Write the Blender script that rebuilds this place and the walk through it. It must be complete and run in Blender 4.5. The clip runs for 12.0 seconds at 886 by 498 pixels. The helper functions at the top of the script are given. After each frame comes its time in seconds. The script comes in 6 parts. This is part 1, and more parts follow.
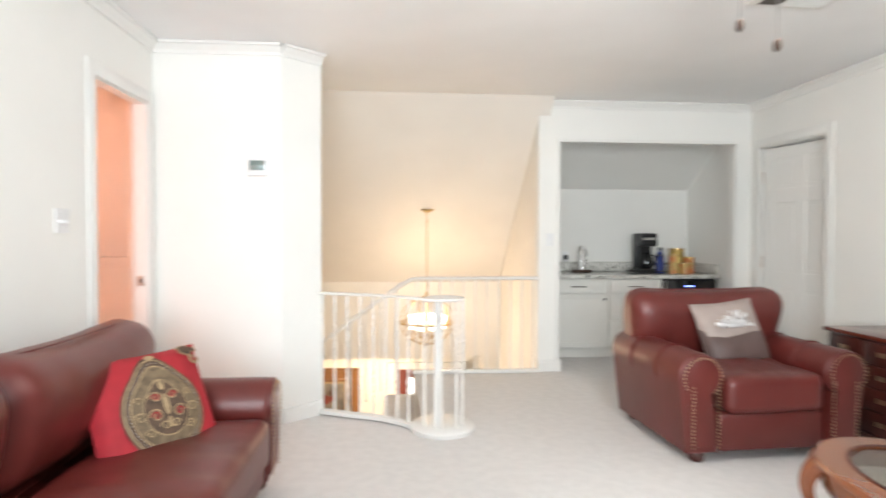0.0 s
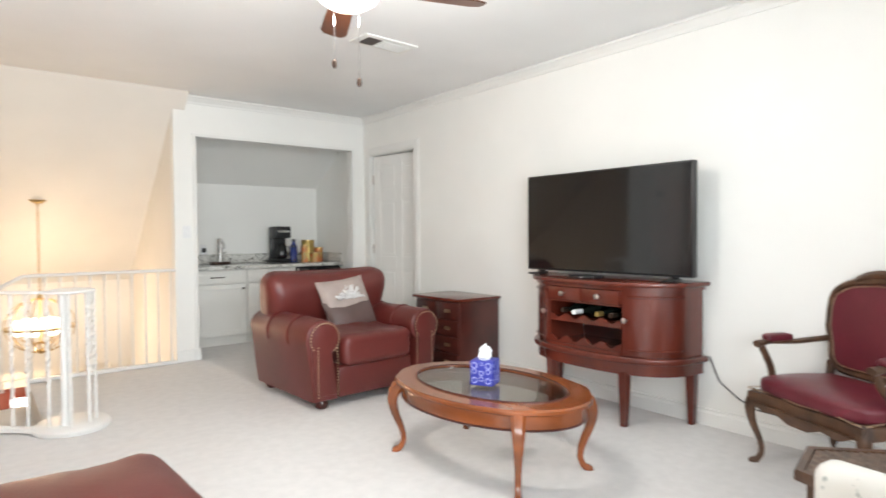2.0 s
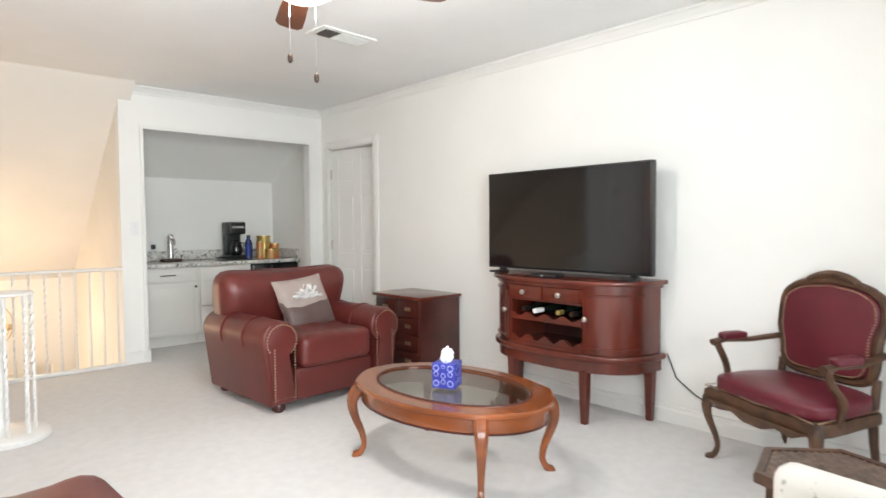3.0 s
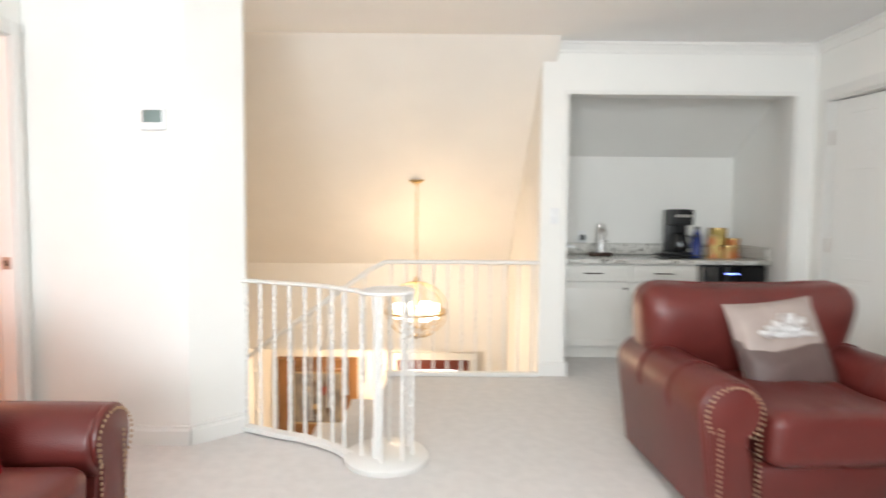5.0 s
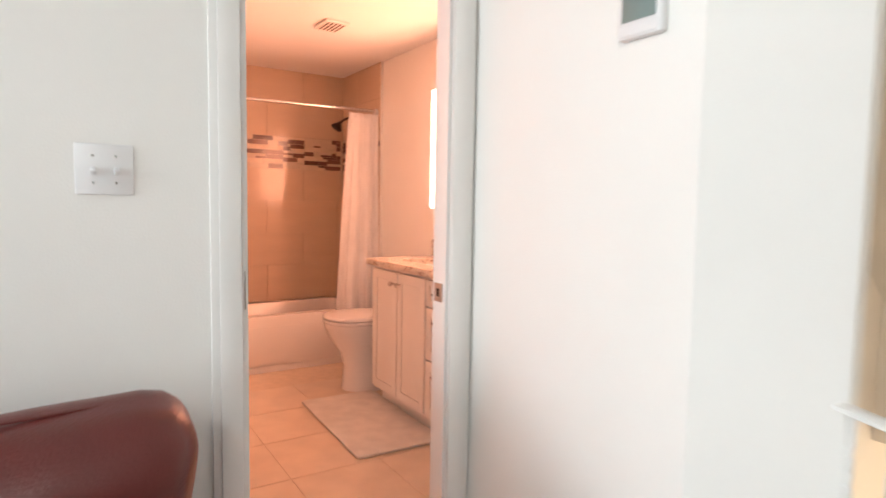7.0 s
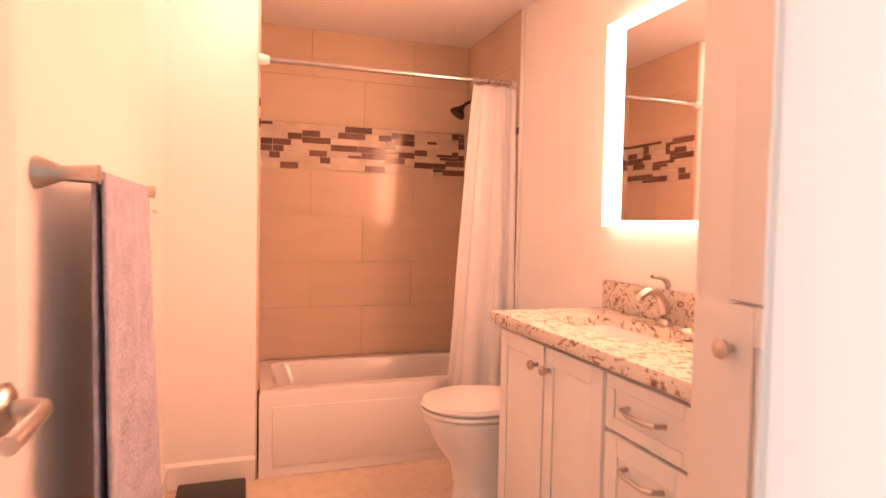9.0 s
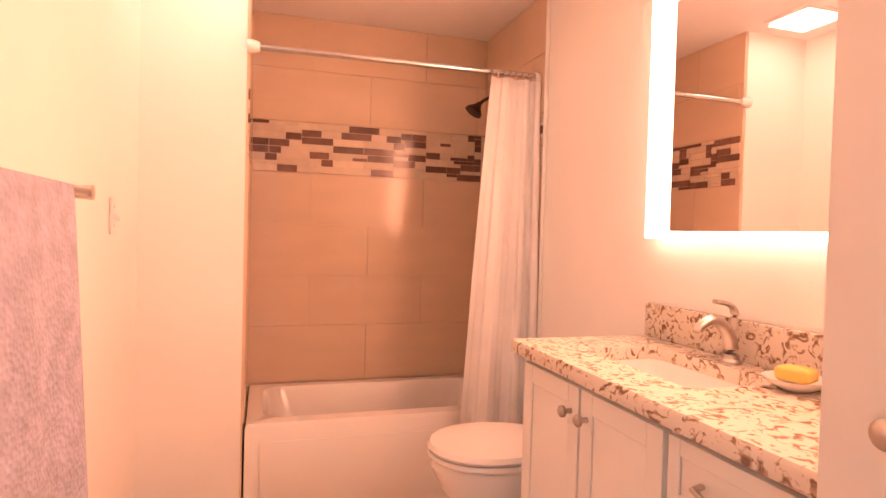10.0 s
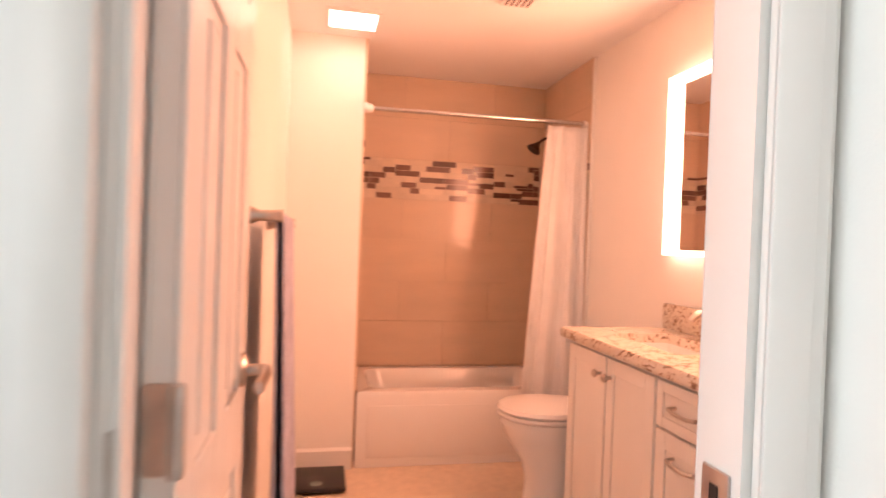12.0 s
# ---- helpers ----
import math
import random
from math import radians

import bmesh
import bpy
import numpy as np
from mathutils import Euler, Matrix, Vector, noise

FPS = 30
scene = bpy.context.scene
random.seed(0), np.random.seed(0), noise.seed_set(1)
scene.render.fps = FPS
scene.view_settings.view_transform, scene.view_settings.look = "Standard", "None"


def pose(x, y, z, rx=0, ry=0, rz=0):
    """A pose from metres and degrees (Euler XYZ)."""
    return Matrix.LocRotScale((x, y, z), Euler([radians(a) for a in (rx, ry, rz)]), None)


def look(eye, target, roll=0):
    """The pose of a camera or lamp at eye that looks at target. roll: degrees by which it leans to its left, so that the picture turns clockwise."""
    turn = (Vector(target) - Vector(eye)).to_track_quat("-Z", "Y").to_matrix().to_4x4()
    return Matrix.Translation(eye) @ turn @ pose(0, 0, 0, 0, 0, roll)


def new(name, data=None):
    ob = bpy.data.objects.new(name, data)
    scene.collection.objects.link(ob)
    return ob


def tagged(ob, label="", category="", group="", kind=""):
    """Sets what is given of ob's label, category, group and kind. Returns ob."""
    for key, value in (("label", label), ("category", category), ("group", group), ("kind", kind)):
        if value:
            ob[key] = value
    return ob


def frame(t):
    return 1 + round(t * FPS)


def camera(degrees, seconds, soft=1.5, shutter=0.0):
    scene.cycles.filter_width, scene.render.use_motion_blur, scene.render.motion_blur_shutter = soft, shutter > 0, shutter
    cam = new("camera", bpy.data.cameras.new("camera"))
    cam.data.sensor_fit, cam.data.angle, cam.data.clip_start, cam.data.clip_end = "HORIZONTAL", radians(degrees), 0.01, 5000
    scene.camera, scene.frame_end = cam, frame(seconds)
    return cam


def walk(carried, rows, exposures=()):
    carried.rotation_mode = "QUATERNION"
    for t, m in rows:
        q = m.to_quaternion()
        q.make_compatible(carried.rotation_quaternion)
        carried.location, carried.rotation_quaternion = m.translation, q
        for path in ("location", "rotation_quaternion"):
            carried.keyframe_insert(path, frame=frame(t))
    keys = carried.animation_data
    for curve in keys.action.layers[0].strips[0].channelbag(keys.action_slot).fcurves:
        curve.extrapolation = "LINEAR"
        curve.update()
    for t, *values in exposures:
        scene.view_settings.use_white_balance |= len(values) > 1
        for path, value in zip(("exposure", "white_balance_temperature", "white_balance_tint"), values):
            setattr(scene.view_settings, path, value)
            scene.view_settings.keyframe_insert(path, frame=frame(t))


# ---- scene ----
cam = camera(74.2, 12.0, shutter=0.5)
PATH = [
    (0, (0.131, -0.241, 1.227), (0.288, 1.753, 1.18), 0.2),
    (0.5, (0.146, -0.408, 1.228), (0.703, 1.513, 1.18), -0.3),
    (1, (0.141, -0.557, 1.214), (0.954, 1.27, 1.164), -0.3),
    (1.5, (0.007, -0.673, 1.214), (1.071, 1.019, 1.153), -0.6),
    (2, (-0.017, -0.72, 1.157), (1.231, 0.842, 1.105), -0.4),
    (2.5, (-0.022, -0.743, 1.189), (1.366, 0.694, 1.114), -0.5),
    (4.5, (0.473, 0.216, 1.203), (1.053, 2.127, 1.088), 0.3),
    (5, (0.678, 0.644, 1.2), (0.683, 2.641, 1.079), 0.5),
    (5.5, (0.75, 1.154, 1.198), (0.221, 3.079, 1.076), 1.0),
    (6, (0.643, 1.623, 1.214), (-0.383, 3.335, 1.084), 1.0),
    (6.5, (0.444, 2.089, 1.244), (-0.997, 3.468, 1.094), 1.1),
    (7, (0.139, 2.498, 1.223), (-1.542, 3.57, 1.069), 1.0),
    (7.5, (-0.258, 2.736, 1.2), (-2.028, 3.655, 1.052), 0.7),
    (9.5, (-1.414, 3.27, 1.19), (-3.321, 3.871, 1.125), 1.4),
    (10, (-1.528, 3.312, 1.191), (-3.439, 3.901, 1.14), 1.5),
    (10.5, (-1.51, 3.319, 1.219), (-3.421, 3.91, 1.19), 1.6),
    (11, (-1.336, 3.247, 1.234), (-3.244, 3.847, 1.208), 2.0),
    (11.5, (-1.116, 3.133, 1.219), (-3.023, 3.734, 1.205), 2.1),
    (12, (-0.862, 3.049, 1.211), (-2.821, 3.454, 1.191), 2.1),
]
EXPOSURES = [(0, 0.0), (2.5, -0.02), (4.5, 0.1), (5.5, -0.08), (6, -0.18), (7, -0.26), (7.5, -0.26), (9.5, 0.02), (10, -0.06), (11, 0.0), (12, -0.14)]
walk(cam, [(t, look(eye, target, roll)) for t, eye, target, roll in PATH], EXPOSURES)

# ---- light ----
world = bpy.data.worlds.new("sky")
scene.world = world
world.use_nodes = True
wn = world.node_tree.nodes
sky = wn.new("ShaderNodeTexSky")
sky.sky_type = "NISHITA"
sky.sun_disc = False
sky.sun_elevation, sky.sun_rotation = radians(50), radians(200)
world.node_tree.links.new(sky.outputs[0], wn["Background"].inputs[0])
wn["Background"].inputs[1].default_value = 0.12


def lamp_area(name, m, w, h, energy, color, spread=180):
    d = bpy.data.lights.new(name, "AREA")
    d.shape, d.size, d.size_y, d.energy, d.color = "RECTANGLE", w, h, energy, color
    d.spread = radians(spread)
    ob = new(name, d)
    ob.matrix_world = m
    return ob


def lamp_point(name, p, energy, color, radius=0.06):
    d = bpy.data.lights.new(name, "POINT")
    d.energy, d.color, d.shadow_soft_size = energy, color, radius
    ob = new(name, d)
    ob.location = p
    return ob


DAY = (0.87, 0.95, 1.0)
WARM = (1.0, 0.43, 0.25)
lamp_area("window_daylight", look((-0.35, -2.12, 1.35), (0.0, 3, 1.3)), 1.5, 1.5, 88, DAY, 140)
lamp_area("window_daylight", look((1.2, -2.12, 1.35), (1.3, 3, 1.2)), 1.1, 1.5, 28, DAY, 125)
lamp_area("bay_daylight", look((2.61, -0.71, 1.25), (1.3, 1.15, 1.2)), 0.9, 1.7, 5, DAY)
lamp_point("fan_bulb", (1.22, 1.45, 2.13), 54, (1.0, 0.97, 0.92), 0.1)
lamp_point("chandelier_bulb", (0.45, 5.97, 0.36), 29, (1.0, 0.72, 0.47), 0.28)
lamp_area("bath_panel_light", look((-3.72, 3.16, 2.245), (-3.72, 3.16, 0)), 0.22, 0.22, 1.0, (1.0, 0.60, 0.42))
lamp_area("mirror_glow", look((-2.75, 4.43, 1.57), (-2.75, 0, 1.5)), 1.0, 0.7, 33, (1.0, 0.365, 0.205))
lamp_area("entry_daylight", look((0.57, 8.05, -1.4), (0.4, 4, -1.4)), 0.55, 0.9, 12, (1.0, 0.95, 0.88))
# added warm fill that lifts the foyer; no fixture hangs here
lamp_point("entry_fill", (-0.2, 7.35, -0.75), 46, (1.0, 0.76, 0.5), 0.12)


# ---- materials ----
def mat(name, color, rough=0.5, var=0.08, scale=6.0, bump=0.0, bscale=60.0, metal=0.0, spec=0.5, color2=None, kind="noise", stretch=(1, 1, 1), coat=0.0, island=0.0):
    m = bpy.data.materials.new(name)
    m.use_nodes = True
    nt = m.node_tree
    b = nt.nodes["Principled BSDF"]
    b.inputs["Roughness"].default_value = rough
    b.inputs["Metallic"].default_value = metal
    b.inputs["Specular IOR Level"].default_value = spec
    b.inputs["Coat Weight"].default_value = coat
    b.inputs["Coat Roughness"].default_value = 0.12
    tc = nt.nodes.new("ShaderNodeTexCoord")
    mp = nt.nodes.new("ShaderNodeMapping")
    mp.inputs["Scale"].default_value = stretch
    nt.links.new(tc.outputs["Object"], mp.inputs[0])
    n1 = nt.nodes.new("ShaderNodeTexNoise")
    n1.inputs["Scale"].default_value = scale
    n1.inputs["Detail"].default_value = 6
    nt.links.new(mp.outputs[0], n1.inputs["Vector"])
    ramp = nt.nodes.new("ShaderNodeValToRGB")
    c = color
    dark = tuple(max(0, v * (1 - var)) for v in c) if color2 is None else color2
    lite = tuple(min(1, v * (1 + var)) for v in c)
    ramp.color_ramp.elements[0].color = (*dark, 1)
    ramp.color_ramp.elements[1].color = (*lite, 1)
    ramp.color_ramp.elements[0].position, ramp.color_ramp.elements[1].position = 0.35, 0.65
    nt.links.new(n1.outputs[0], ramp.inputs[0])
    out = ramp.outputs[0]
    if island:
        oi = nt.nodes.new("ShaderNodeObjectInfo")
        mr = nt.nodes.new("ShaderNodeMapRange")
        mr.inputs["To Min"].default_value, mr.inputs["To Max"].default_value = 1 - island, 1 + island
        nt.links.new(oi.outputs["Random"], mr.inputs["Value"])
        mul = nt.nodes.new("ShaderNodeVectorMath")
        mul.operation = "SCALE"
        nt.links.new(out, mul.inputs[0])
        nt.links.new(mr.outputs[0], mul.inputs["Scale"])
        out = mul.outputs[0]
    nt.links.new(out, b.inputs["Base Color"])
    if bump:
        n2 = nt.nodes.new("ShaderNodeTexNoise" if kind == "noise" else "ShaderNodeTexVoronoi")
        n2.inputs["Scale"].default_value = bscale
        nt.links.new(mp.outputs[0], n2.inputs["Vector"])
        bp = nt.nodes.new("ShaderNodeBump")
        bp.inputs["Strength"].default_value = bump
        bp.inputs["Distance"].default_value = 0.004
        nt.links.new(n2.outputs[0], bp.inputs["Height"])
        nt.links.new(bp.outputs[0], b.inputs["Normal"])
    return m


def glow(name, color, strength):
    m = bpy.data.materials.new(name)
    m.use_nodes = True
    b = m.node_tree.nodes["Principled BSDF"]
    b.inputs["Base Color"].default_value = (0.9, 0.9, 0.9, 1)
    b.inputs["Emission Color"].default_value = (*color, 1)
    b.inputs["Emission Strength"].default_value = strength
    return m


def glassy(name, color, rough=0.0):
    m = bpy.data.materials.new(name)
    m.use_nodes = True
    nt = m.node_tree
    tr = nt.nodes.new("ShaderNodeBsdfTransparent")
    tr.inputs[0].default_value = (*color, 1)
    gl = nt.nodes.new("ShaderNodeBsdfGlossy")
    gl.inputs["Roughness"].default_value = rough
    lw = nt.nodes.new("ShaderNodeLayerWeight")
    lw.inputs["Blend"].default_value = 0.5
    pw = nt.nodes.new("ShaderNodeMath")
    pw.operation = "POWER"
    pw.inputs[1].default_value = 4.0
    nt.links.new(lw.outputs["Facing"], pw.inputs[0])
    fr = nt.nodes.new("ShaderNodeMath")
    fr.operation = "MULTIPLY_ADD"
    fr.inputs[1].default_value, fr.inputs[2].default_value = 0.8, 0.04
    nt.links.new(pw.outputs[0], fr.inputs[0])
    mx = nt.nodes.new("ShaderNodeMixShader")
    nt.links.new(fr.outputs[0], mx.inputs[0])
    nt.links.new(tr.outputs[0], mx.inputs[1])
    nt.links.new(gl.outputs[0], mx.inputs[2])
    nt.links.new(mx.outputs[0], nt.nodes["Material Output"].inputs[0])
    return m


M_WALL = mat("white_wall_paint", (0.86, 0.85, 0.815), 0.7, 0.015, 2.0, 0.12, 180)
M_CEIL = mat("ceiling_paint", (0.89, 0.89, 0.885), 0.85, 0.015, 2.0, 0.2, 140)
M_TRIM = mat("white_gloss_trim", (0.82, 0.81, 0.78), 0.35, 0.01, 3.0, 0.03, 60)
M_FOYER = mat("cream_foyer_paint", (0.84, 0.80, 0.74), 0.7, 0.02, 2.0, 0.12, 180)
M_CARPET = mat("pale_grey_carpet", (0.76, 0.74, 0.725), 0.95, 0.03, 16.0, 1.0, 240, spec=0.1)
M_LEATHER = mat("oxblood_leather", (0.122, 0.021, 0.017), 0.33, 0.13, 3.0, 0.16, 190, kind="voronoi", spec=0.5)
M_CHERRY = mat("dark_cherry_wood", (0.115, 0.020, 0.011), 0.2, 0.35, 4.0, 0.08, 50, stretch=(1, 1, 0.18), coat=0.25)
M_DARKCH = mat("dark_mahogany", (0.060, 0.013, 0.009), 0.28, 0.35, 4.0, 0.06, 50, coat=0.25)
M_HONEY = mat("honey_cherry_wood", (0.225, 0.062, 0.018), 0.2, 0.35, 5.0, 0.06, 50, stretch=(0.6, 0.25, 1), coat=0.35)
M_WALNUT = mat("carved_walnut", (0.085, 0.040, 0.020), 0.4, 0.4, 12.0, 0.3, 60)
M_BURG = mat("burgundy_vinyl", (0.125, 0.014, 0.024), 0.33, 0.1, 6.0, 0.15, 150, kind="voronoi")
M_BRASS = mat("aged_brass", (0.55, 0.38, 0.17), 0.28, 0.15, 20, metal=1.0)
M_STUD = mat("brass_nailheads", (0.46, 0.33, 0.22), 0.35, 0.1, 20, metal=0.9)
M_NICKEL = mat("brushed_nickel", (0.55, 0.50, 0.46), 0.3, 0.08, 30, metal=1.0)
M_BRONZE = mat("dark_bronze", (0.07, 0.045, 0.035), 0.35, 0.1, 30, metal=0.8)
M_BLACK = mat("black_plastic", (0.012, 0.012, 0.013), 0.35, 0.1, 10)
M_SCREEN = mat("dark_screen_glass", (0.006, 0.006, 0.007), 0.07, 0.02, 2.0, spec=0.6)
M_GLASS = glassy("clear_pane", (0.96, 0.97, 0.97))
M_SMOKE = glassy("smoked_table_glass", (0.70, 0.68, 0.63), 0.0)
M_MIRROR = mat("silver_mirror", (0.88, 0.88, 0.88), 0.01, 0.0, 1.0, metal=1.0)
M_PORC = mat("white_porcelain", (0.80, 0.79, 0.77), 0.1, 0.01, 3.0, spec=0.6)
M_CABW = mat("white_cabinet_lacquer", (0.80, 0.785, 0.74), 0.32, 0.015, 3.0)
M_TILE = mat("beige_glazed_tile", (0.68, 0.535, 0.40), 0.11, 0.025, 3.0, 0.015, 9, stretch=(1, 1, 4), island=0.02)
M_GROUT = mat("pale_grout", (0.70, 0.57, 0.44), 0.85, 0.05, 20)
M_BRICKD = mat("brown_glass_mosaic", (0.185, 0.105, 0.082), 0.12, 0.15, 20, island=0.22)
M_BRICKL = mat("cream_mosaic", (0.70, 0.58, 0.45), 0.16, 0.05, 20, island=0.1)
M_FLOORT = mat("travertine_floor_tile", (0.70, 0.57, 0.44), 0.38, 0.07, 5.0, 0.05, 30, island=0.03)
M_CLOTH = mat("white_curtain_cloth", (0.80, 0.79, 0.78), 0.85, 0.03, 8, 0.25, 300)
M_TOWEL = mat("grey_waffle_towel", (0.42, 0.43, 0.54), 0.95, 0.12, 20, 1.0, 85, kind="voronoi")
M_MAT = mat("cream_bath_mat", (0.74, 0.70, 0.64), 0.95, 0.06, 12, 0.9, 250)
M_SILVERC = mat("taupe_satin", (0.36, 0.29, 0.26), 0.45, 0.1, 8, 0.1, 200)
M_BROWNC = mat("brown_satin", (0.105, 0.065, 0.058), 0.5, 0.12, 8, 0.1, 200)
M_SILVER = mat("silver_ribbon", (0.72, 0.70, 0.69), 0.35, 0.1, 15, metal=0.3)
M_REDC = mat("red_brocade", (0.34, 0.012, 0.020), 0.75, 0.15, 10, 0.3, 200)
M_GOLDC = mat("gold_embroidery", (0.36, 0.255, 0.14), 0.6, 0.25, 30, 0.5, 160)
M_BRNC = mat("brown_brocade", (0.085, 0.050, 0.030), 0.7, 0.3, 40, 0.4, 160)
M_OLIVE = mat("olive_brocade", (0.15, 0.105, 0.06), 0.7, 0.3, 40, 0.4, 160)
M_BLUE = mat("blue_printed_card", (0.035, 0.045, 0.36), 0.4, 0.1, 8)
M_LILAC = mat("pale_lilac_print", (0.45, 0.47, 0.78), 0.45, 0.1, 8)
M_TISSUE = mat("white_tissue", (0.85, 0.86, 0.88), 0.9, 0.02, 10)
M_FLORAL = mat("cream_floral_fabric", (0.74, 0.72, 0.67), 0.9, 0.04, 26, 0.3, 200, color2=(0.42, 0.43, 0.40))
fe = next(n for n in M_FLORAL.node_tree.nodes if n.type == "VALTORGB").color_ramp.elements
fe[0].position, fe[1].position = 0.30, 0.37
M_SPRIG = mat("grey_green_print", (0.36, 0.37, 0.34), 0.9, 0.2, 30)
M_WICKER = mat("brown_wicker", (0.13, 0.085, 0.06), 0.5, 0.35, 25, 0.6, 60)
M_PLATE = mat("white_switch_plastic", (0.80, 0.80, 0.80), 0.3, 0.01, 3)
M_LCD = mat("grey_green_display", (0.20, 0.26, 0.25), 0.15, 0.05, 8)
M_STEEL = mat("chrome_steel", (0.65, 0.64, 0.63), 0.15, 0.05, 20, metal=1.0)
M_BTLBLUE = mat("blue_bottle", (0.02, 0.04, 0.22), 0.25, 0.1, 8)
M_CANRED = mat("red_gold_can", (0.42, 0.10, 0.03), 0.3, 0.5, 14, color2=(0.5, 0.36, 0.12))
M_CANGOLD = mat("gold_can", (0.55, 0.40, 0.13), 0.3, 0.25, 14, metal=0.6)
M_WINE = mat("dark_wine_bottle", (0.012, 0.016, 0.012), 0.12, 0.1, 8)
M_FANWOOD = mat("walnut_fan_blade", (0.14, 0.045, 0.018), 0.4, 0.3, 5, stretch=(0.3, 1, 1))
M_REDDOOR = mat("red_brown_door", (0.16, 0.035, 0.022), 0.4, 0.2, 6)
M_OAK = mat("brown_oak", (0.20, 0.095, 0.035), 0.4, 0.35, 6, 0.1, 40, stretch=(1, 1, 0.2))
M_PEBBLE = mat("dark_picture", (0.05, 0.045, 0.045), 0.5, 0.9, 5, color2=(0.25, 0.22, 0.18))
M_SOAP = mat("yellow_soap", (0.70, 0.52, 0.12), 0.5, 0.05, 8)
M_GLOBE = glow("lit_white_globe", (1.0, 0.95, 0.86), 4.0)
M_SHADE = glow("lit_frosted_shade", (1.0, 0.86, 0.66), 5.0)
M_LED = glow("lit_mirror_border", (1.0, 0.56, 0.40), 8.5)
M_PANEL = glow("lit_ceiling_panel", (1.0, 0.88, 0.72), 6.0)
M_BLED = glow("blue_led", (0.1, 0.2, 1.0), 4.0)
# door pane emits by itself, in place of daylight coming through
M_DAYPANE = glow("door_glass_day_glow", (0.95, 0.98, 1.0), 3.0)


def stone(name, base, dark, mid):
    m = mat(name, base, 0.12, 0.05, 14)
    nt = m.node_tree
    ramp = next(n for n in nt.nodes if n.type == "VALTORGB")
    n1 = next(n for n in nt.nodes if n.type == "TEX_NOISE")
    n1.inputs["Scale"].default_value = 34
    n1.inputs["Distortion"].default_value = 1.6
    e = ramp.color_ramp.elements
    e[0].position, e[0].color = 0.36, (*dark, 1)
    e[1].position, e[1].color = 0.60, (*base, 1)
    k = e.new(0.43)
    k.color = (*mid, 1)
    k = e.new(0.48)
    k.color = (*base, 1)
    return m


M_GRANITE = stone("brown_veined_granite", (0.70, 0.64, 0.55), (0.20, 0.13, 0.09), (0.45, 0.34, 0.24))
M_MARBLE = stone("grey_veined_stone", (0.70, 0.69, 0.65), (0.09, 0.085, 0.08), (0.36, 0.34, 0.30))


# ---- mesh helpers ----
def box(bm, x0, x1, y0, y1, z0, z1, bevel=0.0, seg=2):
    vs = bmesh.ops.create_cube(bm, size=1.0)["verts"]
    for v in vs:
        v.co = Vector(((x0 + x1) / 2 + v.co.x * (x1 - x0), (y0 + y1) / 2 + v.co.y * (y1 - y0), (z0 + z1) / 2 + v.co.z * (z1 - z0)))
    if bevel:
        es = list({e for v in vs for e in v.link_edges})
        bmesh.ops.bevel(bm, geom=es, offset=bevel, segments=seg, affect="EDGES", profile=0.5)
    return bm


def bx(*a, **k):
    return box(bmesh.new(), *a, **k)


def lathe(profile, seg=24, center=(0, 0, 0), bm=None, axis="z"):
    bm = bm or bmesh.new()
    rings = []
    for r, h in profile:
        ring = []
        for i in range(seg):
            a = 2 * math.pi * i / seg
            p = (r * math.cos(a), r * math.sin(a), h)
            if axis == "x":
                p = (p[2], p[0], p[1])
            if axis == "y":
                p = (p[1], p[2], p[0])
            ring.append(bm.verts.new((p[0] + center[0], p[1] + center[1], p[2] + center[2])))
        rings.append(ring)
    for a, b in zip(rings, rings[1:]):
        for i in range(seg):
            bm.faces.new((a[i], a[(i + 1) % seg], b[(i + 1) % seg], b[i]))
    bm.faces.new(rings[0][::-1])
    bm.faces.new(rings[-1])
    return bm


def sweep(path, rx, ry=None, seg=8, bm=None, scale=None, up=(0, 0, 1), power=1.0, closed=False):
    """A tube of elliptic (or squarish) section along a path of points."""
    bm = bm or bmesh.new()
    ry = ry or rx
    pts = [Vector(p) for p in path]
    n = len(pts)
    rings = []
    for i, p in enumerate(pts):
        if closed:
            d = pts[(i + 1) % n] - pts[i - 1]
        else:
            d = pts[min(i + 1, n - 1)] - pts[max(i - 1, 0)]
        d.normalize()
        u = Vector(up)
        side = d.cross(u)
        if side.length < 1e-4:
            side = d.cross(Vector((1, 0, 0)))
        side.normalize()
        w = side.cross(d)
        s = scale[i] if scale else 1.0
        ring = []
        for k in range(seg):
            a = 2 * math.pi * (k + 0.5) / seg
            ca, sa = math.cos(a), math.sin(a)
            ca = math.copysign(abs(ca) ** power, ca)
            sa = math.copysign(abs(sa) ** power, sa)
            ring.append(bm.verts.new(p + side * (rx * s * ca) + w * (ry * s * sa)))
        rings.append(ring)
    pairs = list(zip(rings, rings[1:])) + ([(rings[-1], rings[0])] if closed else [])
    for a, b in pairs:
        for k in range(seg):
            bm.faces.new((a[k], a[(k + 1) % seg], b[(k + 1) % seg], b[k]))
    if not closed:
        bm.faces.new(rings[0][::-1])
        bm.faces.new(rings[-1])
    return bm


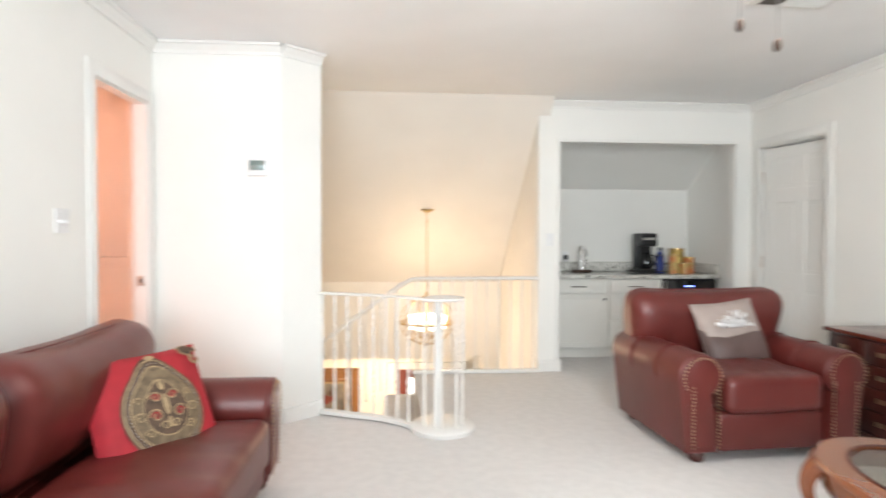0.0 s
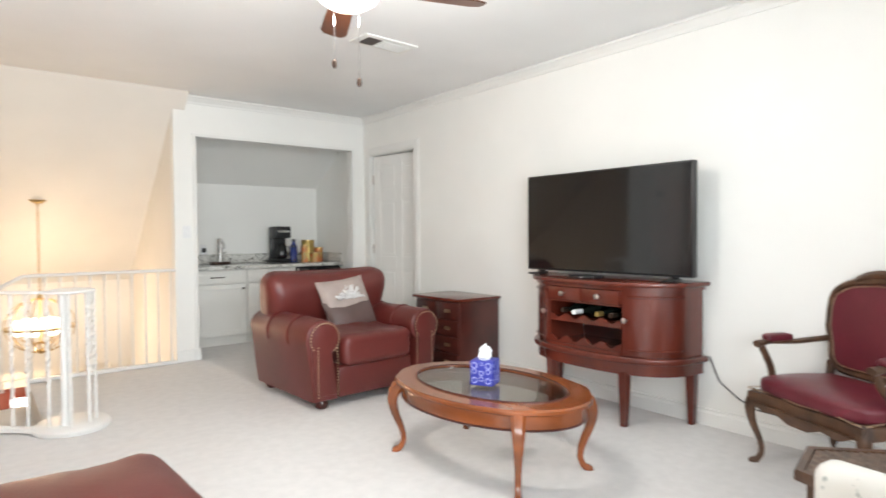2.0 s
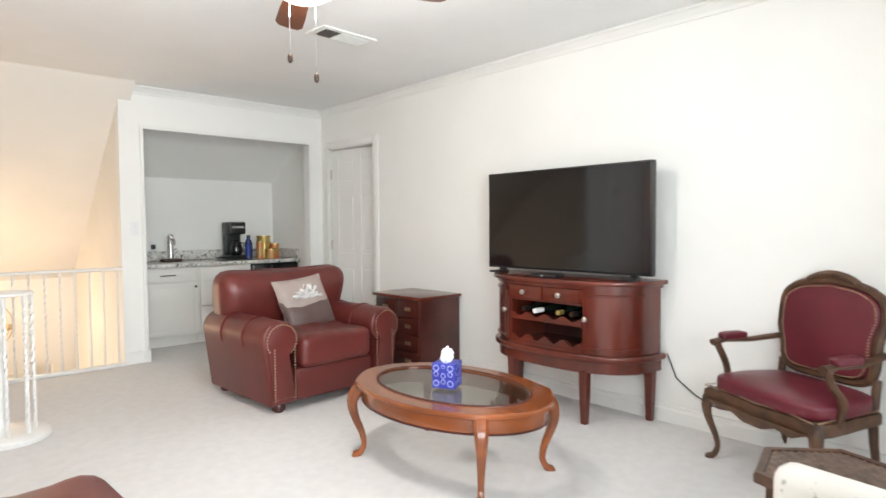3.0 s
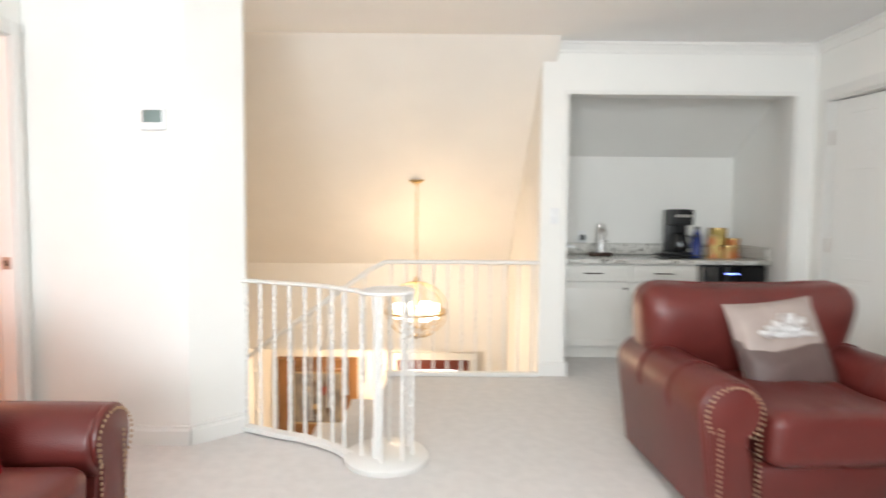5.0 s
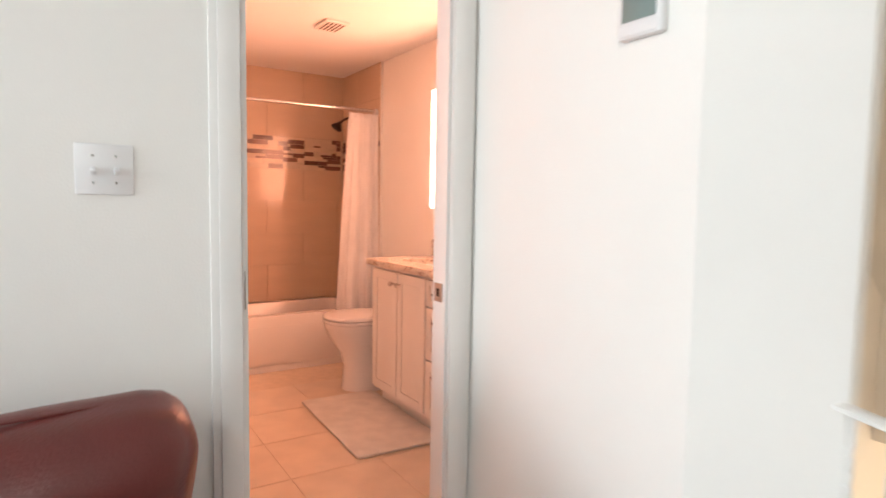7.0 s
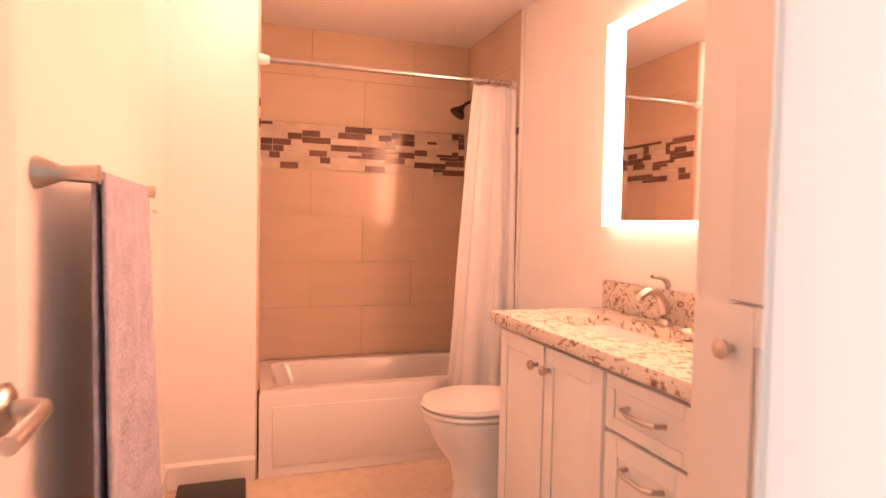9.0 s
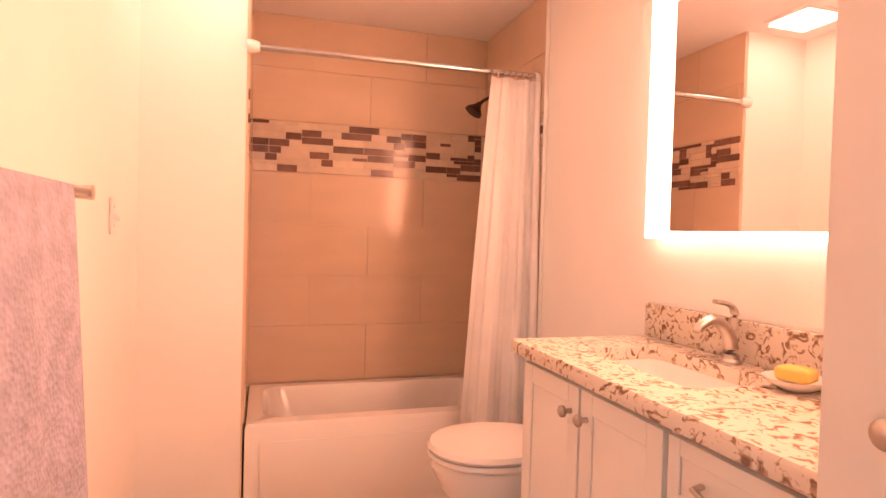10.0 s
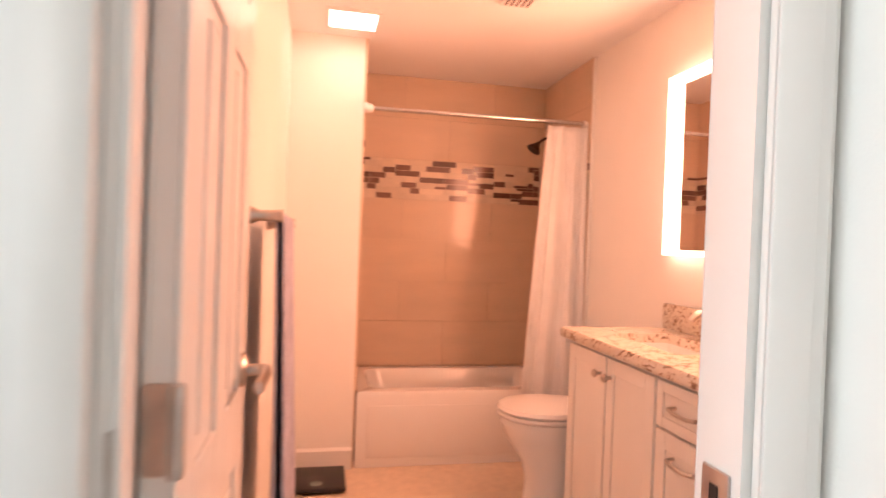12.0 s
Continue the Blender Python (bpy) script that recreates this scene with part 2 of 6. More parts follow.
def prism(poly, z0, z1, bm=None, bevel=0.0, axis="z", seg=2):
    """An outline (list of 2D points) pulled from z0 to z1 along an axis."""
    own = bmesh.new()

    def P(a, b, h):
        return {"z": (a, b, h), "y": (a, h, b), "x": (h, a, b)}[axis]
    lo = [own.verts.new(P(a, b, z0)) for a, b in poly]
    hi = [own.verts.new(P(a, b, z1)) for a, b in poly]
    own.faces.new(lo[::-1])
    top = own.faces.new(hi)
    for i in range(len(poly)):
        j = (i + 1) % len(poly)
        own.faces.new((lo[i], lo[j], hi[j], hi[i]))
    bmesh.ops.recalc_face_normals(own, faces=own.faces)
    if bevel:
        es = [e for e in own.edges if (e.verts[0] in lo) == (e.verts[1] in lo)]
        bmesh.ops.bevel(own, geom=es, offset=bevel, segments=seg, affect="EDGES", profile=0.5)
    if bm is None:
        return own
    tmp = bpy.data.meshes.new("tmp")
    own.to_mesh(tmp)
    own.free()
    bm.from_mesh(tmp)
    bpy.data.meshes.remove(tmp)
    return bm


def rrect(x0, x1, y0, y1, r, n=5):
    pts = []
    for cx, cy, a0 in ((x1 - r, y1 - r, 0), (x0 + r, y1 - r, 90), (x0 + r, y0 + r, 180), (x1 - r, y0 + r, 270)):
        for i in range(n + 1):
            a = radians(a0 + 90 * i / n)
            pts.append((cx + r * math.cos(a), cy + r * math.sin(a)))
    return pts


def cushion(sx, sy, sz, n=14, puff=0.35, rumple=0.0, seed=0.0):
    """A soft pad, centred, of about that size, with rounded puffed faces."""
    bm = bmesh.new()
    bmesh.ops.create_cube(bm, size=2.0)
    bmesh.ops.subdivide_edges(bm, edges=bm.edges[:], cuts=n, use_grid_fill=True)
    for v in bm.verts:
        p = v.co.copy()
        q = Vector([math.copysign(abs(c) ** 1.0, c) for c in p])
        r = (abs(q.x) ** 5 + abs(q.y) ** 5 + abs(q.z) ** 5) ** 0.2
        q = q / max(r, 1e-6)
        edge = max(abs(q.x), abs(q.y))
        v.co = Vector((q.x * sx / 2, q.y * sy / 2, q.z * sz / 2 * (1 + puff * (1 - edge ** 2.5)) / (1 + puff * 0.5)))
        if rumple:
            f = noise.noise(v.co * 7 + Vector((seed, 0, 0)))
            g = noise.noise(v.co * 19 + Vector((0, seed, 0)))
            v.co *= 1 + rumple * (f + 0.4 * g)
    return bm


def soft_box(sx, sy, sz, r, crease, seed, n=18):
    """A leather cushion, centred: a box with rounded edges, slightly crowned, with soft creases."""
    bm = bmesh.new()
    bmesh.ops.create_cube(bm, size=2.0)
    bmesh.ops.subdivide_edges(bm, edges=bm.edges[:], cuts=n, use_grid_fill=True)
    hx, hy, hz = sx / 2, sy / 2, sz / 2
    for v in bm.verts:
        p = Vector((v.co.x * hx, v.co.y * hy, v.co.z * hz))
        rr = min(r, hz * 0.95)
        c = Vector((max(-hx + rr, min(hx - rr, p.x)), max(-hy + rr, min(hy - rr, p.y)), max(-hz + rr, min(hz - rr, p.z))))
        d = p - c
        if d.length > rr:
            p = c + d * (rr / d.length)
        u, w = p.x / hx, p.y / hy
        crown = (1 - u * u) * (1 - w * w)
        rib = noise.noise(Vector((p.x * 9 + seed, p.y * 3, seed))) + 0.5 * noise.noise(Vector((p.x * 24, p.y * 7, seed)))
        p.z += math.copysign(1, p.z) * (0.022 * crown + crease * 0.4 * rib * (1 - 0.5 * crown)) * min(1, abs(p.z) / hz)
        p.x += 0.012 * noise.noise(p * 5 + Vector((0, seed, 0)))
        v.co = p
    return bm


def pad(sx, sy, sz, puff=0.9, n=20, pinch=0.06):
    """A throw pillow lying in its xy plane, thick in the middle with pointed corners."""
    bm = bmesh.new()
    grid = {}
    for s in (1, -1):
        for i in range(n + 1):
            for j in range(n + 1):
                u, w = 2 * i / n - 1, 2 * j / n - 1
                rim = abs(u) > 0.999 or abs(w) > 0.999
                key = (i, j, 0 if rim else s)
                if key in grid:
                    continue
                h = ((1 - u * u) * (1 - w * w)) ** 0.42
                k = 1 - pinch * ((1 - u * u) * (abs(w) ** 2) + (1 - w * w) * (abs(u) ** 2))
                z = s * sz / 2 * h * (1 + 0.08 * noise.noise(Vector((u * 3, w * 3, s))))
                grid[key] = bm.verts.new((u * sx / 2 * k, w * sy / 2 * k, 0 if rim else z))
    for s in (1, -1):
        for i in range(n):
            for j in range(n):
                q = []
                for a, b in ((i, j), (i + 1, j), (i + 1, j + 1), (i, j + 1)):
                    rim = a in (0, n) or b in (0, n)
                    q.append(grid[(a, b, 0 if rim else s)])
                bm.faces.new(q if s > 0 else q[::-1])
    return bm


def moved(bm, m):
    bmesh.ops.transform(bm, matrix=m, verts=bm.verts)
    return bm


def mesh_of(name, bm, material, smooth=40):
    bmesh.ops.recalc_face_normals(bm, faces=bm.faces)
    me = bpy.data.meshes.new(name)
    bm.to_mesh(me)
    bm.free()
    me.materials.append(material)
    if smooth:
        for p in me.polygons:
            p.use_smooth = True
        me.set_sharp_from_angle(angle=radians(smooth))
    return me


def part(name, bm, material, parent, label="", smooth=40):
    ob = new(name, mesh_of(name, bm, material, smooth))
    if parent:
        ob.parent = parent
    return tagged(ob, label)


def thing(name, m=None, label="", category="", group=""):
    ob = new(name)
    ob.empty_display_size = 0.1
    if m is not None:
        ob.matrix_world = m
    return tagged(ob, label, category, group)


def lone(name, bm, material, label, category, m=None, group="", smooth=40):
    ob = part(name, bm, material, None, "", smooth)
    if m is not None:
        ob.matrix_world = m
    return tagged(ob, label, category, group)


def structure(name, bm, material, label="", smooth=0):
    ob = part(name, bm, material, None, label, smooth)
    return tagged(ob, label, "", "", "structure")


def shared(name, me, m, parent):
    ob = new(name, me)
    ob.parent = parent
    ob.matrix_basis = m
    return ob


# ---- large structure ----
H = 2.44
BATHH = 2.275
T = 0.12

# floor of the upper storey, with the stairwell cut out of it along the curved rail
RAIL = [(-0.40, 3.80), (-0.28, 3.745), (-0.16, 3.69), (-0.04, 3.645), (0.08, 3.58), (0.18, 3.50), (0.25, 3.42)]
floor_poly = [(-1.40, -2.3), (3.5, -2.3), (3.5, 4.96), (3.5, 6.2), (1.46, 6.2), (1.46, 4.96), (0.28, 4.96), (0.30, 3.62)] + [(x, y + 0.07) for x, y in RAIL[::-1][1:]] + [(-0.62, 3.60), (-1.40, 3.60)]
structure("floor", prism(floor_poly, -0.22, 0.0), M_CARPET, "pale grey cut-pile carpet floor")


def ceiling_and_walls():
    bm = bmesh.new()
    prism([(-1.52, -2.4), (3.52, -2.4), (3.52, 5.06), (1.5, 5.06), (1.5, 4.78), (-1.64, 4.78), (-1.64, 4.63), (-1.52, 4.63)], H, H + 0.1, bm)
    structure("ceiling", bm, M_CEIL, "flat white painted ceiling")
    # slope over the stairwell
    structure("ceiling_slope", prism([(4.78, H), (4.78, H + 0.12), (7.08, 0.77), (7.08, 0.65), (6.98, 0.65)], -1.64, 1.5, axis="x"), M_FOYER, "sloped cream ceiling over the stairwell")
    # west wall with the bathroom door
    bm = bmesh.new()
    box(bm, -1.52, -1.40, -2.3, 2.86, 0, H)
    box(bm, -1.475, -1.40, 3.505, 3.59, 0, H)
    box(bm, -1.475, -1.40, 2.86, 3.505, 2.035, H)
    box(bm, -1.52, -1.475, 2.86, 3.594, 2.06, H)
    structure("wall_west", bm, M_WALL, "white painted wall with the bathroom doorway")
    # thermostat wall and its slanted end
    structure("wall_thermostat", prism([(-1.52, 3.594), (-0.605, 3.594), (-0.385, 3.80), (-0.385, 3.84), (-0.62, 3.72), (-1.52, 3.72)], -0.24, H), M_WALL, "white wall with a slanted end")
    # bar wall: pier, header and right strip; the niche behind
    structure("wall_bar", bx(1.40, 1.58, 4.95, 5.06, 0, H), M_WALL, "white pier beside the open wet bar")
    structure("wall_bar_end", bx(3.25, 3.39, 4.95, 5.06, 0, H), M_WALL, "narrow white wall beside the wet bar")
    structure("wall_bar_header", bx(1.58, 3.25, 4.95, 5.06, 2.085, H), M_WALL, "white header over the wet bar")
    structure("wall_niche_west", bx(1.525, 1.62, 5.06, 6.12, 0, H), M_WALL, "off-white side wall of the bar niche")
    structure("wall_niche_east", bx(3.385, 3.5, 5.06, 6.12, 0, H), M_WALL, "off-white side wall of the bar niche")
    structure("wall_niche_north", bx(1.525, 3.5, 6.12, 6.24, 0, H), M_WALL, "off-white back wall of the bar niche")
    structure("ceiling_bar", prism([(5.06, 2.42), (5.06, 2.52), (6.24, 1.86), (6.24, 1.74), (6.12, 1.74)], 1.525, 3.5, axis="x"), M_WALL, "sloped ceiling in the bar niche")
    # east wall with the panel door
    bm = bmesh.new()
    box(bm, 3.39, 3.51, -0.25, 3.98, 0, H)
    box(bm, 3.39, 3.51, 4.80, 5.06, 0, H)
    box(bm, 3.39, 3.51, 3.98, 4.80, 2.02, H)
    structure("wall_east", bm, M_WALL, "white painted wall behind the television")
    bm = bmesh.new()
    box(bm, 4.6, 4.7, 3.4, 5.2, 0, H)
    box(bm, 3.51, 4.7, 5.1, 5.2, 0, H)
    box(bm, 3.51, 4.7, 3.4, 3.5, 0, H)
    box(bm, 3.39, 4.7, 3.4, 5.2, H, H + 0.1)
    box(bm, 3.5, 4.7, 3.4, 5.2, -0.2, 0)
    structure("wall_side_room", bm, M_WALL, "dim white room behind the panel door")
    # slanted bay wall with its window, and the south wall with two windows
    L = 1.82
    m = Matrix.Translation((3.39, -0.13, 0)) @ Matrix.Rotation(radians(-145), 4, "Z")
    bm = bmesh.new()
    for a in ((-0.02, 0.38, 0, H), (1.38, L + 0.05, 0, H), (0.38, 1.38, 0, 0.35), (0.38, 1.38, 2.12, H)):
        box(bm, a[0], a[1], 0, 0.12, a[2], a[3])
    structure("wall_bay", moved(bm, m), M_WALL, "slanted white wall with a bright window")
    window("window_1", m, 0.38, 1.38, 0.35, 2.12)
    bm = bmesh.new()
    for x0, x1, z0, z1 in ((-1.52, -1.1, 0, H), (0.4, 0.65, 0, H), (1.75, 1.9, 0, H), (-1.1, 0.4, 0, 0.6), (-1.1, 0.4, 2.1, H), (0.65, 1.75, 0, 0.6), (0.65, 1.75, 2.1, H)):
        box(bm, x0, x1, -2.3, -2.18, z0, z1)
    box(bm, 1.9, 2.02, -2.3, -1.15, 0, H)
    structure("wall_south", bm, M_WALL, "white wall with two windows")
    s = Matrix.Translation((0, -2.18, 0)) @ Matrix.Rotation(math.pi, 4, "Z")
    window("window_2", s, -0.4, 1.1, 0.6, 2.1)
    window("window_3", s, -1.75, -0.65, 0.6, 2.1)
    # stairwell and foyer below
    bm = bmesh.new()
    box(bm, -1.62, -1.52, 3.725, 8.4, -2.75, H)
    structure("wall_foyer_west", bm, M_FOYER, "cream stairwell wall")
    bm = bmesh.new()
    box(bm, 1.40, 1.52, 5.06, 7.0, -2.75, H)
    box(bm, 1.46, 1.52, 4.96, 5.06, -2.75, -0.22)
    structure("wall_foyer_east", bm, M_FOYER, "cream stairwell wall beside the bar")
    bm = bmesh.new()
    box(bm, -1.52, 1.52, 6.98, 7.08, -0.30, 0.66)
    box(bm, 1.18, 1.52, 6.98, 7.08, -2.75, -0.30)
    structure("wall_foyer_north", bm, M_FOYER, "cream wall over the entry")
    bm = bmesh.new()
    box(bm, -1.64, 2.3, 8.2, 8.32, -2.75, -0.18)
    box(bm, 2.2, 2.3, 7.08, 8.2, -2.75, -0.18)
    structure("wall_entry", bm, M_FOYER, "cream entry wall")
    structure("ceiling_entry", bx(-1.64, 2.3, 7.08, 8.32, -0.30, -0.18), M_FOYER, "low cream entry ceiling")
    bm = bmesh.new()
    box(bm, -1.64, 2.3, 2.9, 8.32, -2.85, -2.75)
    structure("floor_foyer", bm, M_OAK, "brown wooden foyer floor")
    structure("wall_under_floor", bx(-1.52, 1.52, 3.0, 3.12, -2.75, -0.22), M_FOYER, "cream wall under the landing")
    # bathroom shell
    bm = bmesh.new()
    box(bm, -4.74, -1.52, 2.74, 2.86, 0, BATHH + 0.1)
    box(bm, -4.74, -3.98, 2.86, 3.24, 0, BATHH + 0.1)
    structure("wall_bath_south", bm, M_WALL, "white bathroom wall with the tub pier")
    structure("wall_bath_north", bx(-4.74, -1.60, 4.51, 4.63, 0, BATHH + 0.1), M_WALL, "white bathroom wall behind the vanity")
    structure("wall_bath_west", bx(-4.74, -4.63, 3.24, 4.51, 0, BATHH + 0.1), M_GROUT, "tiled wall behind the tub")
    structure("ceiling_bath", bx(-4.74, -1.523, 2.74, 4.63, BATHH, BATHH + 0.1), M_CEIL, "white bathroom ceiling")


def window(name, m, a0, a1, z0, z1):
    w = thing(name, m, "white framed sash window, bright daylight outside")
    tagged(w, kind="structure")
    bm = bmesh.new()
    for x0, x1, h0, h1 in ((a0 - 0.09, a0, z0 - 0.09, z1 + 0.09), (a1, a1 + 0.09, z0 - 0.09, z1 + 0.09), (a0, a1, z1, z1 + 0.09), (a0, a1, z0 - 0.09, z0)):
        box(bm, x0, x1, -0.022, -0.002, h0, h1, 0.004)
    part("window_casing", bm, M_TRIM, w)
    bm = bmesh.new()
    zm = (z0 + z1) / 2
    for x0, x1, h0, h1 in ((a0, a0 + 0.05, z0, z1), (a1 - 0.05, a1, z0, z1), (a0 + 0.05, a1 - 0.05, z1 - 0.05, z1), (a0 + 0.05, a1 - 0.05, z0, z0 + 0.05), (a0 + 0.05, a1 - 0.05, zm - 0.02, zm + 0.02)):
        box(bm, x0, x1, 0.075, 0.105, h0, h1)
    part("window_frame", bm, M_TRIM, w)
    part("window_sill", bx(a0 - 0.1, a1 + 0.1, -0.05, 0.07, z0 - 0.012, z0 + 0.012, bevel=0.004), M_TRIM, w)
    for h0, h1 in ((z0 + 0.05, zm - 0.02), (zm + 0.02, z1 - 0.05)):
        p = part("pane", bx(a0 + 0.05, a1 - 0.05, 0.088, 0.092, h0, h1), M_GLASS, w)
        p.visible_shadow = False


ceiling_and_walls()
structure("ground", bx(-60, 60, -80, 90, -3.2, -3.0), mat("lawn_ground", (0.10, 0.14, 0.06), 0.95, 0.3, 3.0), "green lawn outside the windows")


# ---- trim ----
def trim(name, runs, prof, material, label):
    """Moulding of a profile [(out, z)] along wall lines (p, q, outward normal)."""
    bm = bmesh.new()
    for p, q, nrm in runs:
        p, q, nrm = Vector(p), Vector(q), Vector(nrm).normalized()
        a = [bm.verts.new((p.x + nrm.x * o, p.y + nrm.y * o, z)) for o, z in prof]
        b = [bm.verts.new((q.x + nrm.x * o, q.y + nrm.y * o, z)) for o, z in prof]
        k = len(prof)
        for i in range(k):
            bm.faces.new((a[i], a[(i + 1) % k], b[(i + 1) % k], b[i]))
        bm.faces.new(a[::-1])
        bm.faces.new(b)
    return structure(name, bm, material, label)


BASE = [(0.001, 0.0), (0.016, 0.0), (0.016, 0.075), (0.010, 0.088), (0.010, 0.10), (0.001, 0.104)]
CROWN = [(0.001, H - 0.075), (0.012, H - 0.075), (0.016, H - 0.055), (0.040, H - 0.022), (0.052, H - 0.018), (0.052, H - 0.002), (0.001, H - 0.002)]
d45 = (0.69, -0.72)
trim("baseboard", [((-1.40, -2.18), (-1.40, 2.79), (1, 0)), ((-1.40, 3.594), (-0.605, 3.594), (0, -1)), ((-0.605, 3.594), (-0.385, 3.80), d45),
                   ((1.40, 4.95), (1.555, 4.95), (0, -1)), ((3.39, 3.91), (3.39, -0.13), (-1, 0)), ((3.39, -0.13), (1.9, -1.17), (-0.57, 0.82))], BASE, M_TRIM, "white painted baseboard")
trim("crown_moulding", [((-1.40, -2.18), (-1.40, 3.594), (1, 0)), ((-1.40, 3.594), (-0.605, 3.594), (0, -1)), ((-0.605, 3.594), (-0.385, 3.80), d45),
                        ((1.40, 4.95), (3.39, 4.95), (0, -1)), ((3.39, 4.95), (3.39, -0.13), (-1, 0)), ((3.39, -0.13), (1.9, -1.17), (-0.57, 0.82))], CROWN, M_TRIM, "thin white crown moulding")
trim("baseboard_bath", [((-3.98, 2.86), (-3.98, 3.24), (1, 0)), ((-3.98, 2.86), (-2.15, 2.86), (0, 1))], [(0.001, 0), (0.014, 0), (0.014, 0.10), (0.001, 0.115)], M_TRIM, "white bathroom baseboard")


def casing(name, label, wall, a0, a1, top, out, sgn, width=0.075, depth=0.12):
    """Door casing round an opening in a wall along y at x = wall; sgn points to the viewer's side."""
    bm = bmesh.new()
    for s in (1, -1):
        x0 = wall + (0 if s == 1 else -sgn * depth)
        for lo, hi in ((0.0, 0.012), (0.012, 0.018)):
            e = 0.0 if lo == 0 else 0.02
            xa, xb = sorted((x0 + s * sgn * (lo + 0.001), x0 + s * sgn * hi))
            box(bm, xa, xb, a0 - width + e, a0 + 0.004, 0, top + width - e, 0.003)
            box(bm, xa, xb, a1 - 0.004, a1 + width - e, 0, top + width - e, 0.003)
            box(bm, xa, xb, a0 + 0.004, a1 - 0.004, top - 0.004, top + width - e, 0.003)
    c = structure(name, bm, M_TRIM, label, 30)
    jm = bmesh.new()
    xa, xb = sorted((wall - sgn * 0.001, wall - sgn * (depth - 0.001)))
    box(jm, xa, xb, a0, a0 + 0.014, 0, top)
    box(jm, xa, xb, a1 - 0.014, a1, 0, top)
    box(jm, xa, xb, a0 + 0.014, a1 - 0.014, top - 0.014, top)
    xm = (xa + xb) / 2
    box(jm, xm - 0.008, xm + 0.028, a0 + 0.014, a0 + 0.025, 0, top - 0.014)
    part("jamb", jm, M_TRIM, c)
    return c


casing("trim_bath_door", "white moulded casing of the bathroom doorway", -1.40, 2.86, 3.505, 2.035, 0, 1, 0.07, 0.075)
casing("trim_side_door", "white casing of the panel door", 3.39, 3.98, 4.80, 2.02, 0, -1)
bm = bmesh.new()
for x0, x1, z0, z1 in ((1.565, 1.595, 0, 2.07), (3.235, 3.265, 0, 2.07), (1.565, 3.265, 2.07, 2.10)):
    box(bm, x0, x1, 4.935, 5.065, z0, z1, 0.003)
box(bm, 1.555, 1.61, 4.925, 5.0, 0.001, 0.11, 0.003)
structure("trim_bar", bm, M_TRIM, "white square-edged trim of the bar opening")


# ---- railing and stairs ----
def smooth(path, scale=None, k=4):
    """More points along a path, by Catmull-Rom; with a scale list, returns both."""
    P = [Vector(p) for p in path]
    S = list(scale) if scale else [1.0] * len(P)
    out, so = [], []
    for i in range(len(P) - 1):
        a, b, c, d = P[max(i - 1, 0)], P[i], P[i + 1], P[min(i + 2, len(P) - 1)]
        for j in range(k):
            t = j / k
            out.append(0.5 * (2 * b + (c - a) * t + (2 * a - 5 * b + 4 * c - d) * t * t + (3 * b - a - 3 * c + d) * t ** 3))
            so.append(S[i] + (S[i + 1] - S[i]) * t)
    out.append(P[-1])
    so.append(S[-1])
    return (out, so) if scale else out


def baluster(r=0.0075, h=0.80, turns=3.0):
    """A slim square iron bar, twisted in its middle."""
    bm = bmesh.new()
    rings = []
    n = 26
    for i in range(n + 1):
        z = h * i / n
        k = min(1, max(0, (i / n - 0.08) / 0.84))
        a = k * turns * 2 * math.pi
        rr = r * (1.35 if i in (0, n) else 1.0)
        rings.append([bm.verts.new((rr * 1.3 * math.cos(a + q * math.pi / 2), rr * 1.3 * math.sin(a + q * math.pi / 2), z)) for q in range(4)])
    for a, b in zip(rings, rings[1:]):
        for q in range(4):
            bm.faces.new((a[q], a[(q + 1) % 4], b[(q + 1) % 4], b[q]))
    bm.faces.new(rings[-1])
    return bm


BAL = mesh_of("baluster", baluster(), M_TRIM, 20)
curve_rail = thing("curved_railing", None, "white railing with twisted bars and a scrolled end post", "railing")
VC = (0.42, 3.43)
curve = [(x, y) for x, y in RAIL]
turn_pts = [(VC[0] + (0.14 - 0.00013 * k) * math.cos(radians(185 + k)), VC[1] + (0.14 - 0.00013 * k) * math.sin(radians(185 + k))) for k in range(0, 640, 20)]
part("handrail", sweep([(x, y, 0.83) for x, y in curve + turn_pts], 0.022, 0.011, 8), M_TRIM, curve_rail)
part("scroll_cap", lathe([(0.05, 0.823), (0.062, 0.826), (0.062, 0.836), (0.05, 0.839)], 28, (VC[0], VC[1], 0)), M_TRIM, curve_rail)
part("bottom_rail", sweep([(x, y, 0.022) for x, y in curve], 0.035, 0.022, 6), M_TRIM, curve_rail)
part("scroll_base", lathe([(0.20, 0.0), (0.205, 0.008), (0.205, 0.028), (0.19, 0.04), (0.05, 0.042)], 36, (VC[0], VC[1], 0)), M_TRIM, curve_rail)
part("post", lathe([(0.028, 0.03), (0.028, 0.12), (0.02, 0.14), (0.02, 0.72), (0.027, 0.76), (0.027, 0.82)], 14, (VC[0] - 0.04, VC[1] - 0.06, 0)), M_TRIM, curve_rail)
acc = [0.0]
for (xa, ya), (xb, yb) in zip(curve, curve[1:]):
    acc.append(acc[-1] + math.hypot(xb - xa, yb - ya))
for i in range(8):
    s = acc[-1] * (i + 0.3) / 8
    k = max(j for j in range(len(acc) - 1) if acc[j] <= s)
    f = (s - acc[k]) / (acc[k + 1] - acc[k])
    shared("baluster", BAL, pose(curve[k][0] + f * (curve[k + 1][0] - curve[k][0]), curve[k][1] + f * (curve[k + 1][1] - curve[k][1]), 0.03), curve_rail)
